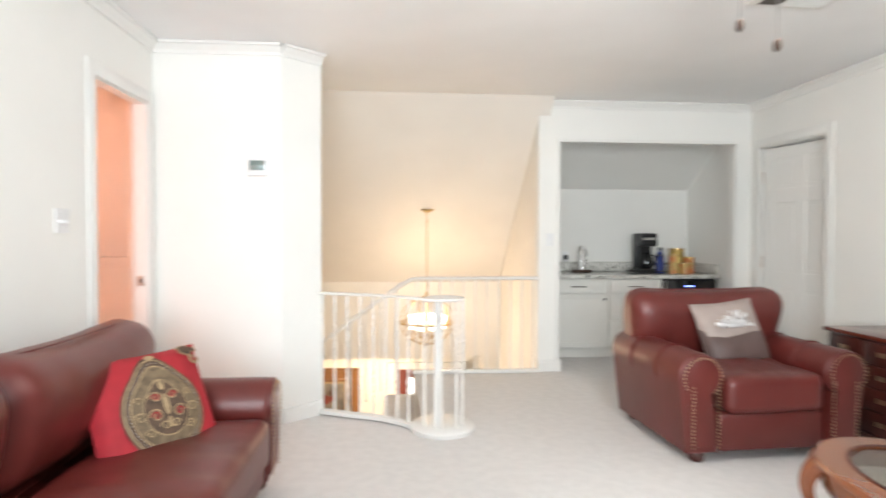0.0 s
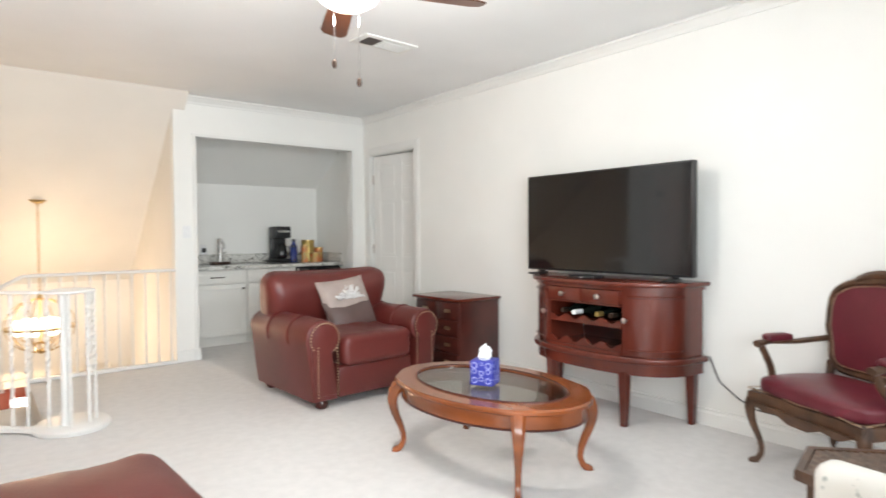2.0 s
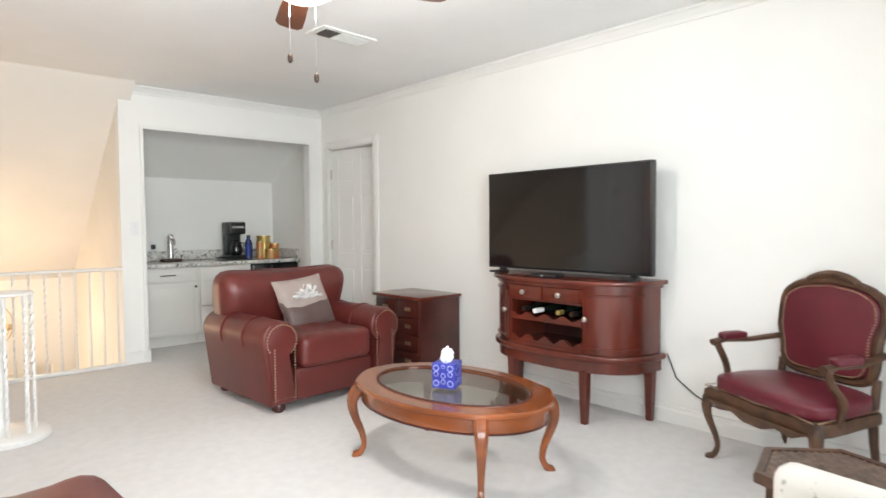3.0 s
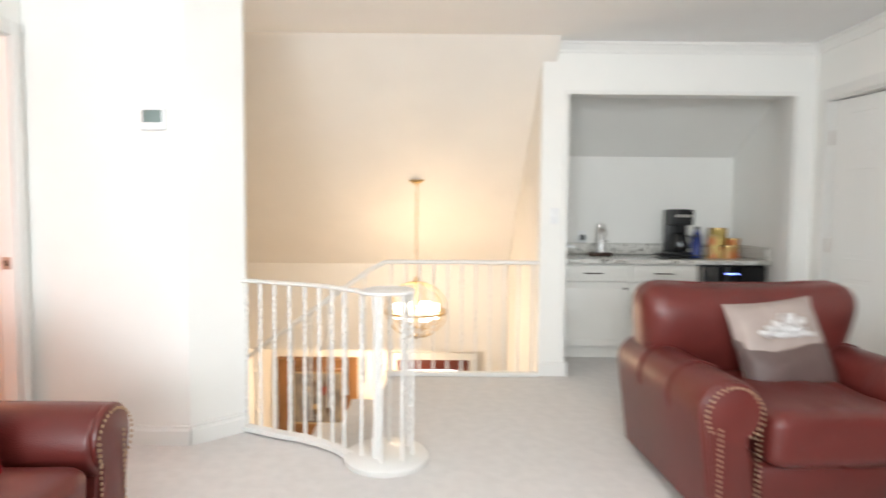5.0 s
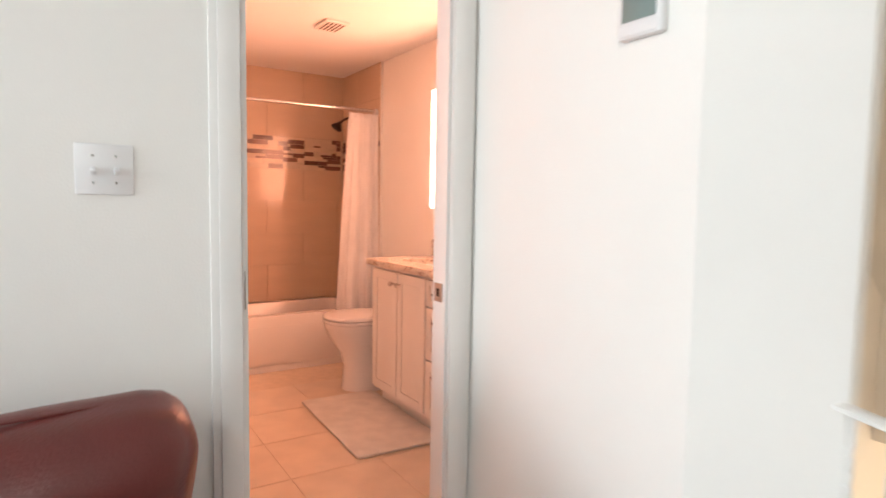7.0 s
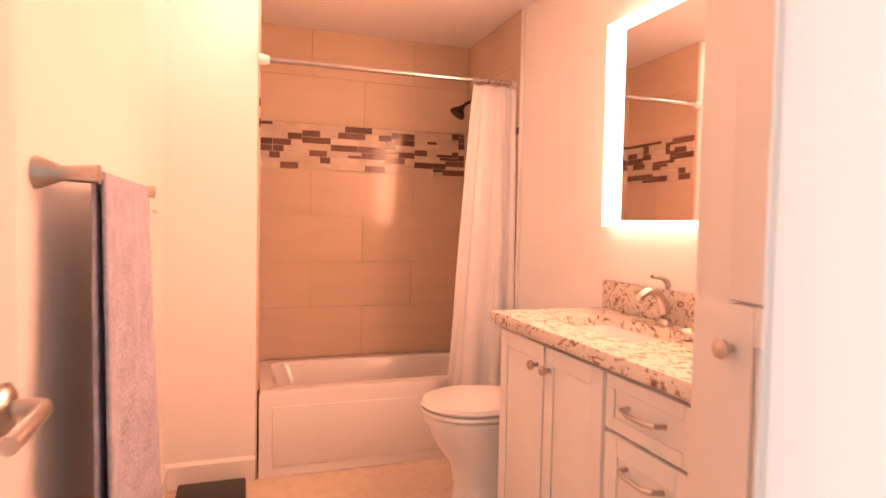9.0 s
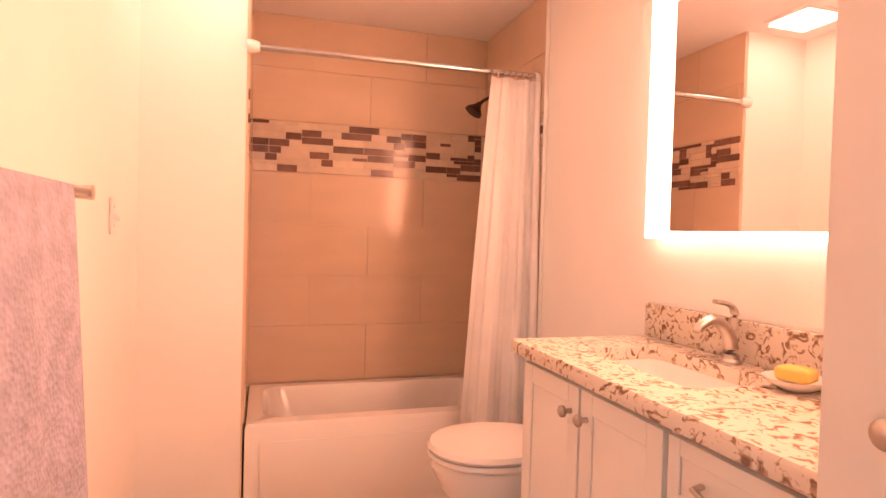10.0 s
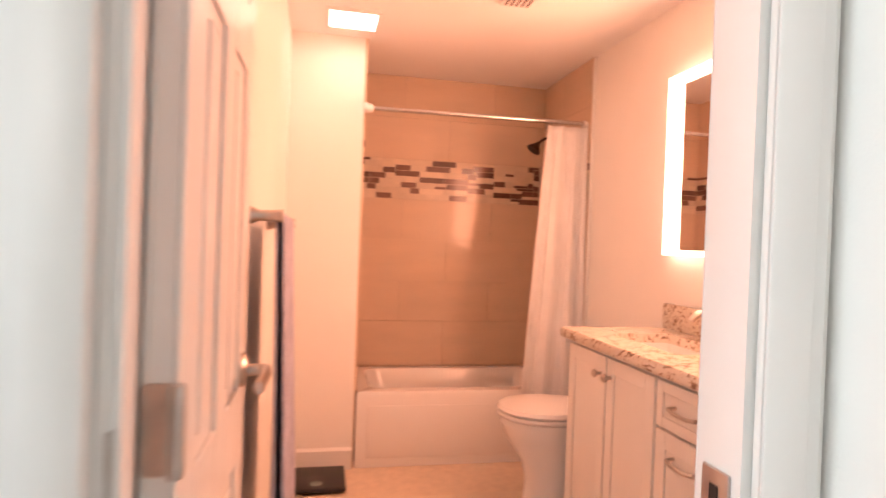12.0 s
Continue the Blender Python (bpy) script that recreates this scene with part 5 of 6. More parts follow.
part("candy", moved(cushion(0.05, 0.04, 0.02, 6, 0.5), pose(0.32, -0.26, 0.531)), mat("pink_wrappers", (0.7, 0.45, 0.42), 0.5, 0.3, 60), ch)
rng = random.Random(21)
bm = bmesh.new()
for i in range(26):
    u, w = rng.uniform(-0.2, 0.2), rng.uniform(-0.17, 0.17)
    for j in range(5):
        a = rng.uniform(0, 6.28)
        s = rng.uniform(0.008, 0.016)
        cxx, cyy = u + rng.uniform(-0.022, 0.022), w + rng.uniform(-0.022, 0.022)
        base = []
        for k in range(6):
            t = 2 * math.pi * k / 6
            x, y = s * math.cos(t), s * 0.4 * math.sin(t)
            base.append((cxx + x * math.cos(a) - y * math.sin(a), cyy + x * math.sin(a) + y * math.cos(a)))
        vs = []
        for x, y in base:
            e = max(abs(x / 0.25), abs(y / 0.22))
            z = 0.11 * (1 + 0.4 * (1 - min(1, e) ** 2.5)) / 1.2 * (1 - min(1, e) ** 5 / 5) + 0.004
            vs.append(bm.verts.new(pose(0, 0.20, 0.56, 62) @ Vector((x, y, z))))
        bm.faces.new(vs)
part("floral_print", bm, M_SPRIG, bc, "grey-green leaf sprigs")


# ---- wet bar ----
BC = 0.835


def base_unit(name, x0, x1, fronts, label):
    """fronts: (x0, x1, z0, z1, pull) with pull h or k."""
    u = thing(name, None, label, "cabinet", "bar base cabinets")
    part("body", bx(x0, x1, 5.475, 6.10, 0.10, BC - 0.04), M_CABW, u)
    part("toe_kick", bx(x0, x1, 5.53, 5.60, 0.0, 0.10), M_CABW, u)
    for a, b, z0, z1, pull in fronts:
        nm = "drawer" if pull == "h" else "door"
        d = part(nm, bx(a, b, 5.458, 5.474, z0, z1, bevel=0.002), M_CABW, u)
        w = 0.05 if z1 - z0 > 0.2 else 0.03
        fr2 = bmesh.new()
        for p in ((a, a + w, z0, z1), (b - w, b, z0, z1), (a + w, b - w, z1 - w, z1), (a + w, b - w, z0, z0 + w)):
            box(fr2, p[0], p[1], 5.452, 5.4579, p[2], p[3], 0.0015, 1)
        part("frame", fr2, M_CABW, d)
        if pull == "h":
            xm, zm = (a + b) / 2, (z0 + z1) / 2
            part("pull", sweep([(xm - 0.07, 5.455, zm), (xm - 0.065, 5.43, zm), (xm + 0.065, 5.43, zm), (xm + 0.07, 5.455, zm)], 0.005, seg=6), M_BRONZE, d, "dark bar pull")
        else:
            part("knob", lathe([(0.006, 0), (0.006, -0.012), (0.013, -0.02), (0.008, -0.028)], 12, (b - 0.03, 5.452, z1 - 0.05), None, "y"), M_BRONZE, d)
    return u


base_unit("base_cabinet", 1.628, 2.235, [(1.64, 2.225, 0.655, 0.785, "h"), (1.64, 2.225, 0.115, 0.645, "k")], "white shaker base cabinet with drawer and door")
base_unit("base_cabinet", 2.238, 2.80, [(2.248, 2.79, 0.655, 0.785, "h"), (2.248, 2.79, 0.39, 0.645, "h"), (2.248, 2.79, 0.115, 0.38, "h")], "white base cabinet with three drawers")
top = thing("bar_countertop", None, "grey-veined stone countertop with a low backsplash", "countertop")
part("slab", bx(1.624, 3.383, 5.43, 6.115, BC - 0.038, BC, bevel=0.006, seg=3), M_MARBLE, top)
part("backsplash", bx(1.624, 3.383, 6.095, 6.118, BC + 0.0005, BC + 0.105, bevel=0.003), M_MARBLE, top)
part("side_splash", bx(3.363, 3.383, 5.47, 6.094, BC + 0.0005, BC + 0.105, bevel=0.003), M_MARBLE, top)
wf = thing("wine_fridge", None, "black glass-fronted wine fridge with a blue display", "fridge")
part("case", bx(2.81, 3.37, 5.49, 6.05, 0.03, BC - 0.045, bevel=0.004), M_BLACK, wf)
part("door", bx(2.815, 3.365, 5.458, 5.488, 0.08, BC - 0.055, bevel=0.004), M_SCREEN, wf)
part("trim_strip", bx(2.812, 2.836, 5.452, 5.4575, 0.08, BC - 0.055), M_STEEL, wf)
part("display", bx(3.03, 3.13, 5.4545, 5.4575, 0.715, 0.728), M_BLED, wf, "lit blue display")
part("foot", bx(2.83, 3.35, 5.52, 6.0, 0.0, 0.03), M_BLACK, wf)

fa = thing("bar_faucet", pose(2.10, 5.88, BC), "chrome bar faucet with an upright column on a dark plate", "faucet")
part("base_plate", prism(rrect(-0.11, 0.11, -0.06, 0.06, 0.05), 0.0, 0.03, bevel=0.006), M_BRONZE, fa)
part("body", lathe([(0.034, 0.03), (0.03, 0.05), (0.028, 0.27), (0.024, 0.285), (0.01, 0.29)], 18), M_STEEL, fa)
part("spout", sweep(smooth([(0, 0, 0.23), (0.0, -0.06, 0.25), (0, -0.11, 0.225), (0, -0.125, 0.18)]), 0.015, seg=10), M_STEEL, fa)
part("lever", sweep([(0.02, 0, 0.12), (0.065, 0, 0.135)], 0.007, seg=8), M_STEEL, fa)
so = thing("power_outlet", pose(1.99, 6.1195, BC + 0.16), "dark plug in a white wall outlet", "outlet")
part("plate", bx(-0.035, 0.035, -0.006, 0, -0.057, 0.057, bevel=0.003), M_PLATE, so)
part("plug", bx(-0.02, 0.02, -0.045, -0.006, -0.03, 0.02, bevel=0.006), M_BLACK, so)
cmk = thing("coffee_maker", pose(2.79, 5.87, BC), "black drip coffee maker with a glass carafe", "coffee maker")
part("base", bx(-0.10, 0.10, -0.14, 0.12, 0.0, 0.045, bevel=0.01), M_BLACK, cmk)
part("tower", bx(-0.09, 0.09, 0.03, 0.12, 0.045, 0.40, bevel=0.012), M_BLACK, cmk)
part("brew_head", bx(-0.095, 0.095, -0.11, 0.12, 0.28, 0.42, bevel=0.02), M_BLACK, cmk)
part("steel_band", bx(-0.07, 0.07, -0.114, -0.109, 0.35, 0.375), M_STEEL, cmk)
part("carafe", lathe([(0.05, 0.047), (0.065, 0.06), (0.07, 0.12), (0.055, 0.18), (0.045, 0.20), (0.05, 0.215)], 18, (0, -0.045, 0)), M_SCREEN, cmk, "dark glass carafe")
part("carafe_handle", sweep([(0.03, -0.10, 0.19), (0.045, -0.15, 0.18), (0.045, -0.15, 0.09), (0.03, -0.105, 0.08)], 0.008, seg=6), M_BLACK, cmk)
tr = thing("serving_tray", pose(2.72, 5.66, BC), "black metal tray under the coffee things", "tray")
part("tray_floor", bx(-0.20, 0.16, -0.10, 0.06, 0.0, 0.008, bevel=0.002), M_BLACK, tr)
part("tray_rim", sweep([(-0.20, -0.10, 0.03), (0.16, -0.10, 0.03), (0.16, 0.06, 0.03), (-0.20, 0.06, 0.03)], 0.005, seg=5, closed=True), M_BLACK, tr)
for x, y, h, r in ((2.92, 5.78, 0.27, 0.042), (2.86, 5.66, 0.20, 0.036)):
    b = thing("blue_bottle", pose(x, y, BC), "dark blue bottle with a black cap", "bottle", "bottles on the bar")
    part("body", lathe([(r, 0.0), (r, h * 0.68), (r * 0.45, h * 0.84), (r * 0.45, h * 0.9)], 18), M_BTLBLUE, b)
    part("cap", lathe([(r * 0.5, h * 0.9), (r * 0.5, h)], 14), M_BLACK, b)
for x, y, h, r, mm in ((3.13, 5.84, 0.26, 0.075, M_CANGOLD), (3.15, 5.69, 0.11, 0.06, M_CANRED), (3.03, 5.72, 0.20, 0.04, M_CANRED), (3.25, 5.80, 0.17, 0.05, M_CANRED)):
    c = thing("food_tin", pose(x, y, BC), "red and gold food tin on the bar", "tin", "tins on the bar")
    part("can", lathe([(r, 0.0), (r * 1.02, 0.006), (r, 0.012), (r, h - 0.02), (r * 1.02, h - 0.014)], 20), mm, c)
    part("lid", lathe([(r * 1.03, h - 0.014), (r * 1.03, h)], 20), M_BRASS, c)


# ---- bathroom ----
tub = thing("bathtub", None, "white alcove bathtub with a plain apron", "bathtub")
X0, X1, Y0, Y1, ZR = -4.615, -3.98, 3.255, 4.50, 0.405
bm = bmesh.new()


loops = [(rrect(X0, X1, Y0, Y1, 0.004), 0.0), (rrect(X0, X1, Y0, Y1, 0.004), ZR - 0.02), (rrect(X0 + 0.006, X1 - 0.006, Y0 + 0.006, Y1 - 0.006, 0.008), ZR), (rrect(X0 + 0.06, X1 - 0.075, Y0 + 0.07, Y1 - 0.07, 0.09), ZR),
         (rrect(X0 + 0.07, X1 - 0.09, Y0 + 0.085, Y1 - 0.085, 0.1), ZR - 0.02), (rrect(X0 + 0.11, X1 - 0.12, Y0 + 0.16, Y1 - 0.14, 0.12), 0.10), (rrect(X0 + 0.17, X1 - 0.18, Y0 + 0.24, Y1 - 0.2, 0.1), 0.07)]
vv = [[bm.verts.new((x, y, z)) for x, y in pts] for pts, z in loops]
for a, b in zip(vv, vv[1:]):
    for i in range(len(a)):
        bm.faces.new((a[i], a[(i + 1) % len(a)], b[(i + 1) % len(a)], b[i]))
bm.faces.new(vv[-1])
part("shell", bm, M_PORC, tub)
part("apron_panel", bx(-3.979, -3.974, Y0 + 0.06, Y1 - 0.06, 0.05, 0.33, bevel=0.002), M_PORC, tub)

rod = thing("shower_rod", None, "chrome tension shower rod with white end caps", "curtain rod")
part("tube", sweep([(-3.96, 3.27, 1.905), (-3.96, 4.485, 1.915)], 0.012, seg=12), M_STEEL, rod)
for y0, y1 in ((3.242, 3.29), (4.47, 4.508)):
    part("end_cap", lathe([(0.026, y0), (0.028, y0 + 0.01), (0.022, y1 - 0.008), (0.015, y1)], 16, (-3.96, 0, 1.905), None, "y"), M_PORC, rod)
cur = thing("shower_curtain", None, "white cloth shower curtain drawn to one side", "curtain")
bm = bmesh.new()
NX, NZ = 110, 26
grid = []
for j in range(NZ + 1):
    f = j / NZ
    z = 1.885 - f * 1.60
    spread = 0.235 + 0.13 * f ** 0.9
    row = []
    for i in range(NX + 1):
        u = i / NX
        amp = 0.011 + 0.012 * f
        x = -3.935 + amp * math.sin(u * 2 * math.pi * 3.4 + 1.3 * math.sin(5 * u) + 0.6 * f) + 0.035 * f
        y = 4.49 - spread * u + 0.006 * math.sin(u * 2 * math.pi * 9)
        row.append(bm.verts.new((x + 0.004 * noise.noise(Vector((u * 8, f * 5, 0))), y, z)))
    grid.append(row)
for j in range(NZ):
    for i in range(NX):
        bm.faces.new((grid[j][i], grid[j][i + 1], grid[j + 1][i + 1], grid[j + 1][i]))
cl = part("cloth", bm, M_CLOTH, cur, "", 80)
so2 = cl.modifiers.new("thick", "SOLIDIFY")
so2.thickness = 0.002
for i in range(8):
    part("ring", sweep([(-3.96 + 0.022 * math.cos(a), 4.47 - i * 0.03, 1.90 + 0.026 * math.sin(a)) for a in [k * math.pi / 5 for k in range(10)]], 0.0022, seg=4, closed=True, up=(0, 1, 0)), M_NICKEL, cur)
sh = thing("shower_fitting", pose(-4.35, 4.5, 1.86), "dark nickel shower head on a bent arm", "shower head")
part("arm", sweep([(0, -0.002, 0.03), (0, -0.06, 0.05), (0, -0.12, 0.02), (0, -0.15, -0.01)], 0.009, seg=8), M_BRONZE, sh)
part("head", moved(lathe([(0.012, 0.04), (0.02, 0.02), (0.045, -0.01), (0.046, -0.022)], 18), pose(0, -0.165, -0.03, -35)), M_BRONZE, sh)

toi = thing("toilet", pose(-3.37, 4.50, 0) @ Matrix.Diagonal((1, 0.94, 1.18, 1)), "white two-piece toilet beside the vanity", "toilet")


def egg(w, l, y_off, n=28):
    return [(w * math.cos(t) * (1 - 0.08 * math.sin(t)), y_off + l * math.sin(t)) for t in [2 * math.pi * i / n for i in range(n)]]


def stack(layers):
    bm = bmesh.new()
    rr = [[bm.verts.new((x, y, z)) for x, y in pts] for pts, z in layers]
    for a, b in zip(rr, rr[1:]):
        for i in range(len(a)):
            bm.faces.new((a[i], a[(i + 1) % len(a)], b[(i + 1) % len(a)], b[i]))
    bm.faces.new(rr[0][::-1])
    bm.faces.new(rr[-1])
    return bm


part("bowl", stack([(egg(0.135, 0.22, -0.34), 0.0), (egg(0.13, 0.215, -0.34), 0.03), (egg(0.118, 0.195, -0.35), 0.13), (egg(0.125, 0.20, -0.37), 0.21), (egg(0.165, 0.23, -0.42), 0.30), (egg(0.178, 0.245, -0.435), 0.355), (egg(0.175, 0.24, -0.435), 0.375)]), M_PORC, toi)
part("seat", stack([(egg(0.180, 0.245, -0.44), 0.378), (egg(0.186, 0.252, -0.44), 0.386), (egg(0.182, 0.248, -0.44), 0.396)]), M_PORC, toi)
part("lid", stack([(egg(0.181, 0.246, -0.44), 0.400), (egg(0.187, 0.253, -0.44), 0.408), (egg(0.178, 0.243, -0.44), 0.420), (egg(0.10, 0.15, -0.42), 0.426)]), M_PORC, toi)
part("tank", bx(-0.20, 0.20, -0.19, -0.005, 0.36, 0.63, bevel=0.02, seg=3), M_PORC, toi)
part("tank_lid", bx(-0.21, 0.21, -0.20, -0.003, 0.63, 0.662, bevel=0.01), M_PORC, toi)
part("lever", sweep([(-0.17, -0.195, 0.59), (-0.17, -0.215, 0.59), (-0.10, -0.215, 0.58)], 0.006, seg=6), M_STEEL, toi)
tpr = thing("toilet_paper_roll", pose(-3.118, 4.22, 0.62), "white toilet paper roll on the vanity side", "toilet paper")
part("roll", lathe([(0.02, -0.05), (0.055, -0.05), (0.055, 0.05), (0.02, 0.05)], 22, (-0.03, 0, 0), None, "y"), M_TISSUE, tpr)
part("holder_arm", sweep([(0.034, 0.0, 0.0), (-0.03, 0.0, 0.0)], 0.008, seg=8), M_NICKEL, tpr)
part("core", lathe([(0.0195, -0.051), (0.0195, 0.051)], 14, (-0.03, 0, 0), None, "y"), M_BRONZE, tpr)

van = thing("bathroom_vanity", None, "cream white shaker vanity with doors and three drawers", "vanity")
part("body", bx(-3.085, -2.11, 4.065, 4.505, 0.09, 0.745), M_CABW, van)
part("rim_body", prism([(-3.085, 4.065), (-2.11, 4.065), (-2.11, 4.085), (-3.085, 4.085)], 0.745, 0.845), M_CABW, van)
part("side", bx(-3.085, -3.065, 4.085, 4.505, 0.745, 0.845), M_CABW, van)
part("toe_kick", bx(-3.08, -2.11, 4.12, 4.18, 0.0, 0.09), M_CABW, van)
for a, b, z0, z1, kx in ((-3.07, -2.765, 0.11, 0.83, -2.80), (-2.755, -2.455, 0.11, 0.83, -2.725), (-2.44, -2.135, 0.695, 0.83, 0), (-2.44, -2.135, 0.415, 0.685, 0), (-2.44, -2.135, 0.11, 0.405, 0)):
    d = part("door" if kx else "drawer", bx(a, b, 4.05, 4.0645, z0, z1, bevel=0.002), M_CABW, van)
    w = 0.05 if z1 - z0 > 0.2 else 0.032
    f2 = bmesh.new()
    for p in ((a, a + w, z0, z1), (b - w, b, z0, z1), (a + w, b - w, z1 - w, z1), (a + w, b - w, z0, z0 + w)):
        box(f2, p[0], p[1], 4.044, 4.0499, p[2], p[3], 0.0015, 1)
    part("frame", f2, M_CABW, d)
    if kx:
        part("knob", lathe([(0.007, 0), (0.006, -0.014), (0.014, -0.02), (0.015, -0.028), (0.008, -0.034)], 14, (kx, 4.044, 0.765), None, "y"), M_NICKEL, d, "satin nickel knob")
    else:
        xm, zm = (a + b) / 2, z1 - 0.065
        part("pull", sweep([(xm - 0.065, 4.046, zm), (xm - 0.058, 4.022, zm), (xm - 0.03, 4.016, zm - 0.004), (xm + 0.03, 4.016, zm - 0.004), (xm + 0.058, 4.022, zm), (xm + 0.065, 4.046, zm)], 0.007, 0.006, seg=8), M_NICKEL, d, "curved nickel pull")
ctop = thing("vanity_countertop", None, "brown-veined granite vanity top with backsplash", "countertop")
CT = 0.885
SX0, SX1, SY0, SY1 = -2.95, -2.52, 4.16, 4.40
ob_ = rrect(-3.125, -2.09, 4.02, 4.506, 0.012)
ib_ = rrect(SX0, SX1, SY0, SY1, 0.035)
bm = bmesh.new()
ls = [[bm.verts.new((x, y, z)) for x, y in pts] for pts, z in ((ib_, CT - 0.035), ([(x + 0.004 if x < -2.6 else x - 0.004, y) for x, y in ob_], CT - 0.035), (ob_, CT - 0.028), (ob_, CT - 0.008), ([(x, y + (0.006 if y < 4.2 else 0)) for x, y in ob_], CT), (ib_, CT))]
for k in range(6):
    a, b = ls[k], ls[(k + 1) % 6]
    for i in range(len(a)):
        bm.faces.new((a[i], a[(i + 1) % len(a)], b[(i + 1) % len(a)], b[i]))
part("slab", bm, M_GRANITE, ctop)
part("backsplash", bx(-3.125, -2.112, 4.487, 4.507, CT + 0.0005, CT + 0.105, bevel=0.003), M_GRANITE, ctop)
part("side_splash", bx(-2.112, -2.092, 4.05, 4.486, CT + 0.0005, CT + 0.105, bevel=0.003), M_GRANITE, ctop)
sk = lone("bathroom_sink", stack([(rrect(SX0 + 0.06, SX1 - 0.06, SY0 + 0.05, SY1 - 0.05, 0.03), 0.752), (rrect(SX0 - 0.01, SX1 + 0.01, SY0 - 0.01, SY1 + 0.01, 0.04), 0.76), (rrect(SX0 - 0.02, SX1 + 0.02, SY0 - 0.02, SY1 + 0.02, 0.04), CT - 0.036), (rrect(SX0, SX1, SY0, SY1, 0.035), CT - 0.036), (rrect(SX0 + 0.012, SX1 - 0.012, SY0 + 0.012, SY1 - 0.012, 0.035), 0.80), (rrect(SX0 + 0.07, SX1 - 0.07, SY0 + 0.06, SY1 - 0.06, 0.03), 0.765)]), M_PORC, "white rectangular undermount sink in the granite top", "sink")
bf = thing("bathroom_faucet", pose(-2.72, 4.445, CT) @ Matrix.Diagonal((0.9, 0.82, 0.82, 1)), "brushed nickel single-lever bathroom faucet", "faucet")
part("body", (lambda ps: sweep(ps[0], 0.02, seg=12, scale=ps[1]))(smooth([(0, 0, 0), (0, 0.0, 0.06), (0, -0.025, 0.11), (0, -0.07, 0.135), (0, -0.115, 0.115), (0, -0.125, 0.10)], [1.35, 1.05, 0.95, 0.8, 0.7, 0.7])), M_NICKEL, bf)
part("lever", (lambda ps: sweep(ps[0], 0.014, 0.009, seg=10, scale=ps[1]))(smooth([(0, 0.0, 0.10), (0, 0.012, 0.15), (0, -0.01, 0.18), (0, -0.065, 0.19)], [1.3, 1.1, 0.9, 0.8])), M_NICKEL, bf)
part("base_ring", lathe([(0.032, 0.0), (0.032, 0.008), (0.026, 0.014)], 20), M_NICKEL, bf)
sd = thing("soap_dish", pose(-2.47, 4.38, CT), "cream soap dish with a yellow bar of soap", "soap dish")
part("dish", lathe([(0.03, 0.0), (0.06, 0.018), (0.065, 0.026), (0.055, 0.02), (0.02, 0.008)], 22), M_PORC, sd)
part("soap", moved(cushion(0.075, 0.05, 0.03, 8, 0.3), pose(0, 0, 0.034, 0, 0, 20)), M_SOAP, sd, "yellow soap bar")

lin = thing("linen_cabinet", None, "tall cream white linen cabinet with panelled doors", "cabinet")
part("body", bx(-2.085, -1.525, 3.985, 4.505, 0.0, BATHH - 0.002), M_CABW, lin)
for z0, z1, kz in ((0.10, 1.066, 0.992), (1.072, 2.2, 1.2)):
    d = part("door", bx(-1.99, -1.56, 3.970, 3.9845, z0, z1, bevel=0.002), M_CABW, lin)
    if kz < 1.1:
        f2 = bmesh.new()
        for p in ((-1.99, -1.93, z0, z1), (-1.62, -1.56, z0, z1), (-1.93, -1.62, z1 - 0.065, z1), (-1.93, -1.62, z0, z0 + 0.065)):
            box(f2, p[0], p[1], 3.963, 3.9699, p[2], p[3], 0.002, 1)
        part("frame", f2, M_CABW, d)
        part("knob", lathe([(0.008, 0), (0.007, -0.012), (0.016, -0.018), (0.017, -0.026), (0.009, -0.032)], 16, (-1.972, 3.963, kz), None, "y"), M_NICKEL, d, "satin nickel knob")

mir = thing("lighted_mirror", None, "wall mirror with a lit frosted border", "mirror")
MX0, MX1, MZ0, MZ1 = -3.105, -2.18, 1.195, 1.94
part("case", bx(MX0 + 0.03, MX1 - 0.03, 4.475, 4.508, MZ0 + 0.03, MZ1 - 0.03), M_STEEL, mir)
part("mirror_glass", bx(MX0 + 0.115, MX1 - 0.075, 4.462, 4.474, MZ0 + 0.022, MZ1 - 0.05), M_MIRROR, mir, "silver mirror glass")
for a in ((MX0, MX0 + 0.1145, MZ0, MZ1), (MX1 - 0.0745, MX1, MZ0, MZ1), (MX0 + 0.115, MX1 - 0.075, MZ1 - 0.0495, MZ1), (MX0 + 0.115, MX1 - 0.075, MZ0, MZ0 + 0.0215)):
    part("light_band", bx(a[0], a[1], 4.462, 4.4745, a[2], a[3]), M_LED, mir, "glowing frosted band")
bl = thing("ceiling_light_panel", pose(-3.72, 3.16, BATHH), "square lit ceiling light panel", "ceiling light")
part("frame", ring_between([(-0.125, -0.125), (0.125, -0.125), (0.125, 0.125), (-0.125, 0.125)], [(-0.11, -0.11), (0.11, -0.11), (0.11, 0.11), (-0.11, 0.11)], -0.016, -0.0005), M_TRIM, bl)
part("diffuser", bx(-0.109, 0.109, -0.109, 0.109, -0.012, -0.002), M_PANEL, bl, "glowing diffuser")
ef = thing("exhaust_vent", pose(-3.24, 3.84, BATHH), "small white ceiling exhaust vent", "vent")
part("cover", prism([(-0.10, -0.07), (0.10, -0.07), (0.10, 0.07), (-0.10, 0.07)], -0.018, -0.0005, bevel=0.006), M_TRIM, ef)
# dark strips laid on the uncut cover as the shade inside its slots
for i in range(5):
    part("slot_shade", bx(-0.08, 0.08, -0.05 + i * 0.024, -0.042 + i * 0.024, -0.0195, -0.0182), M_BRONZE, ef)

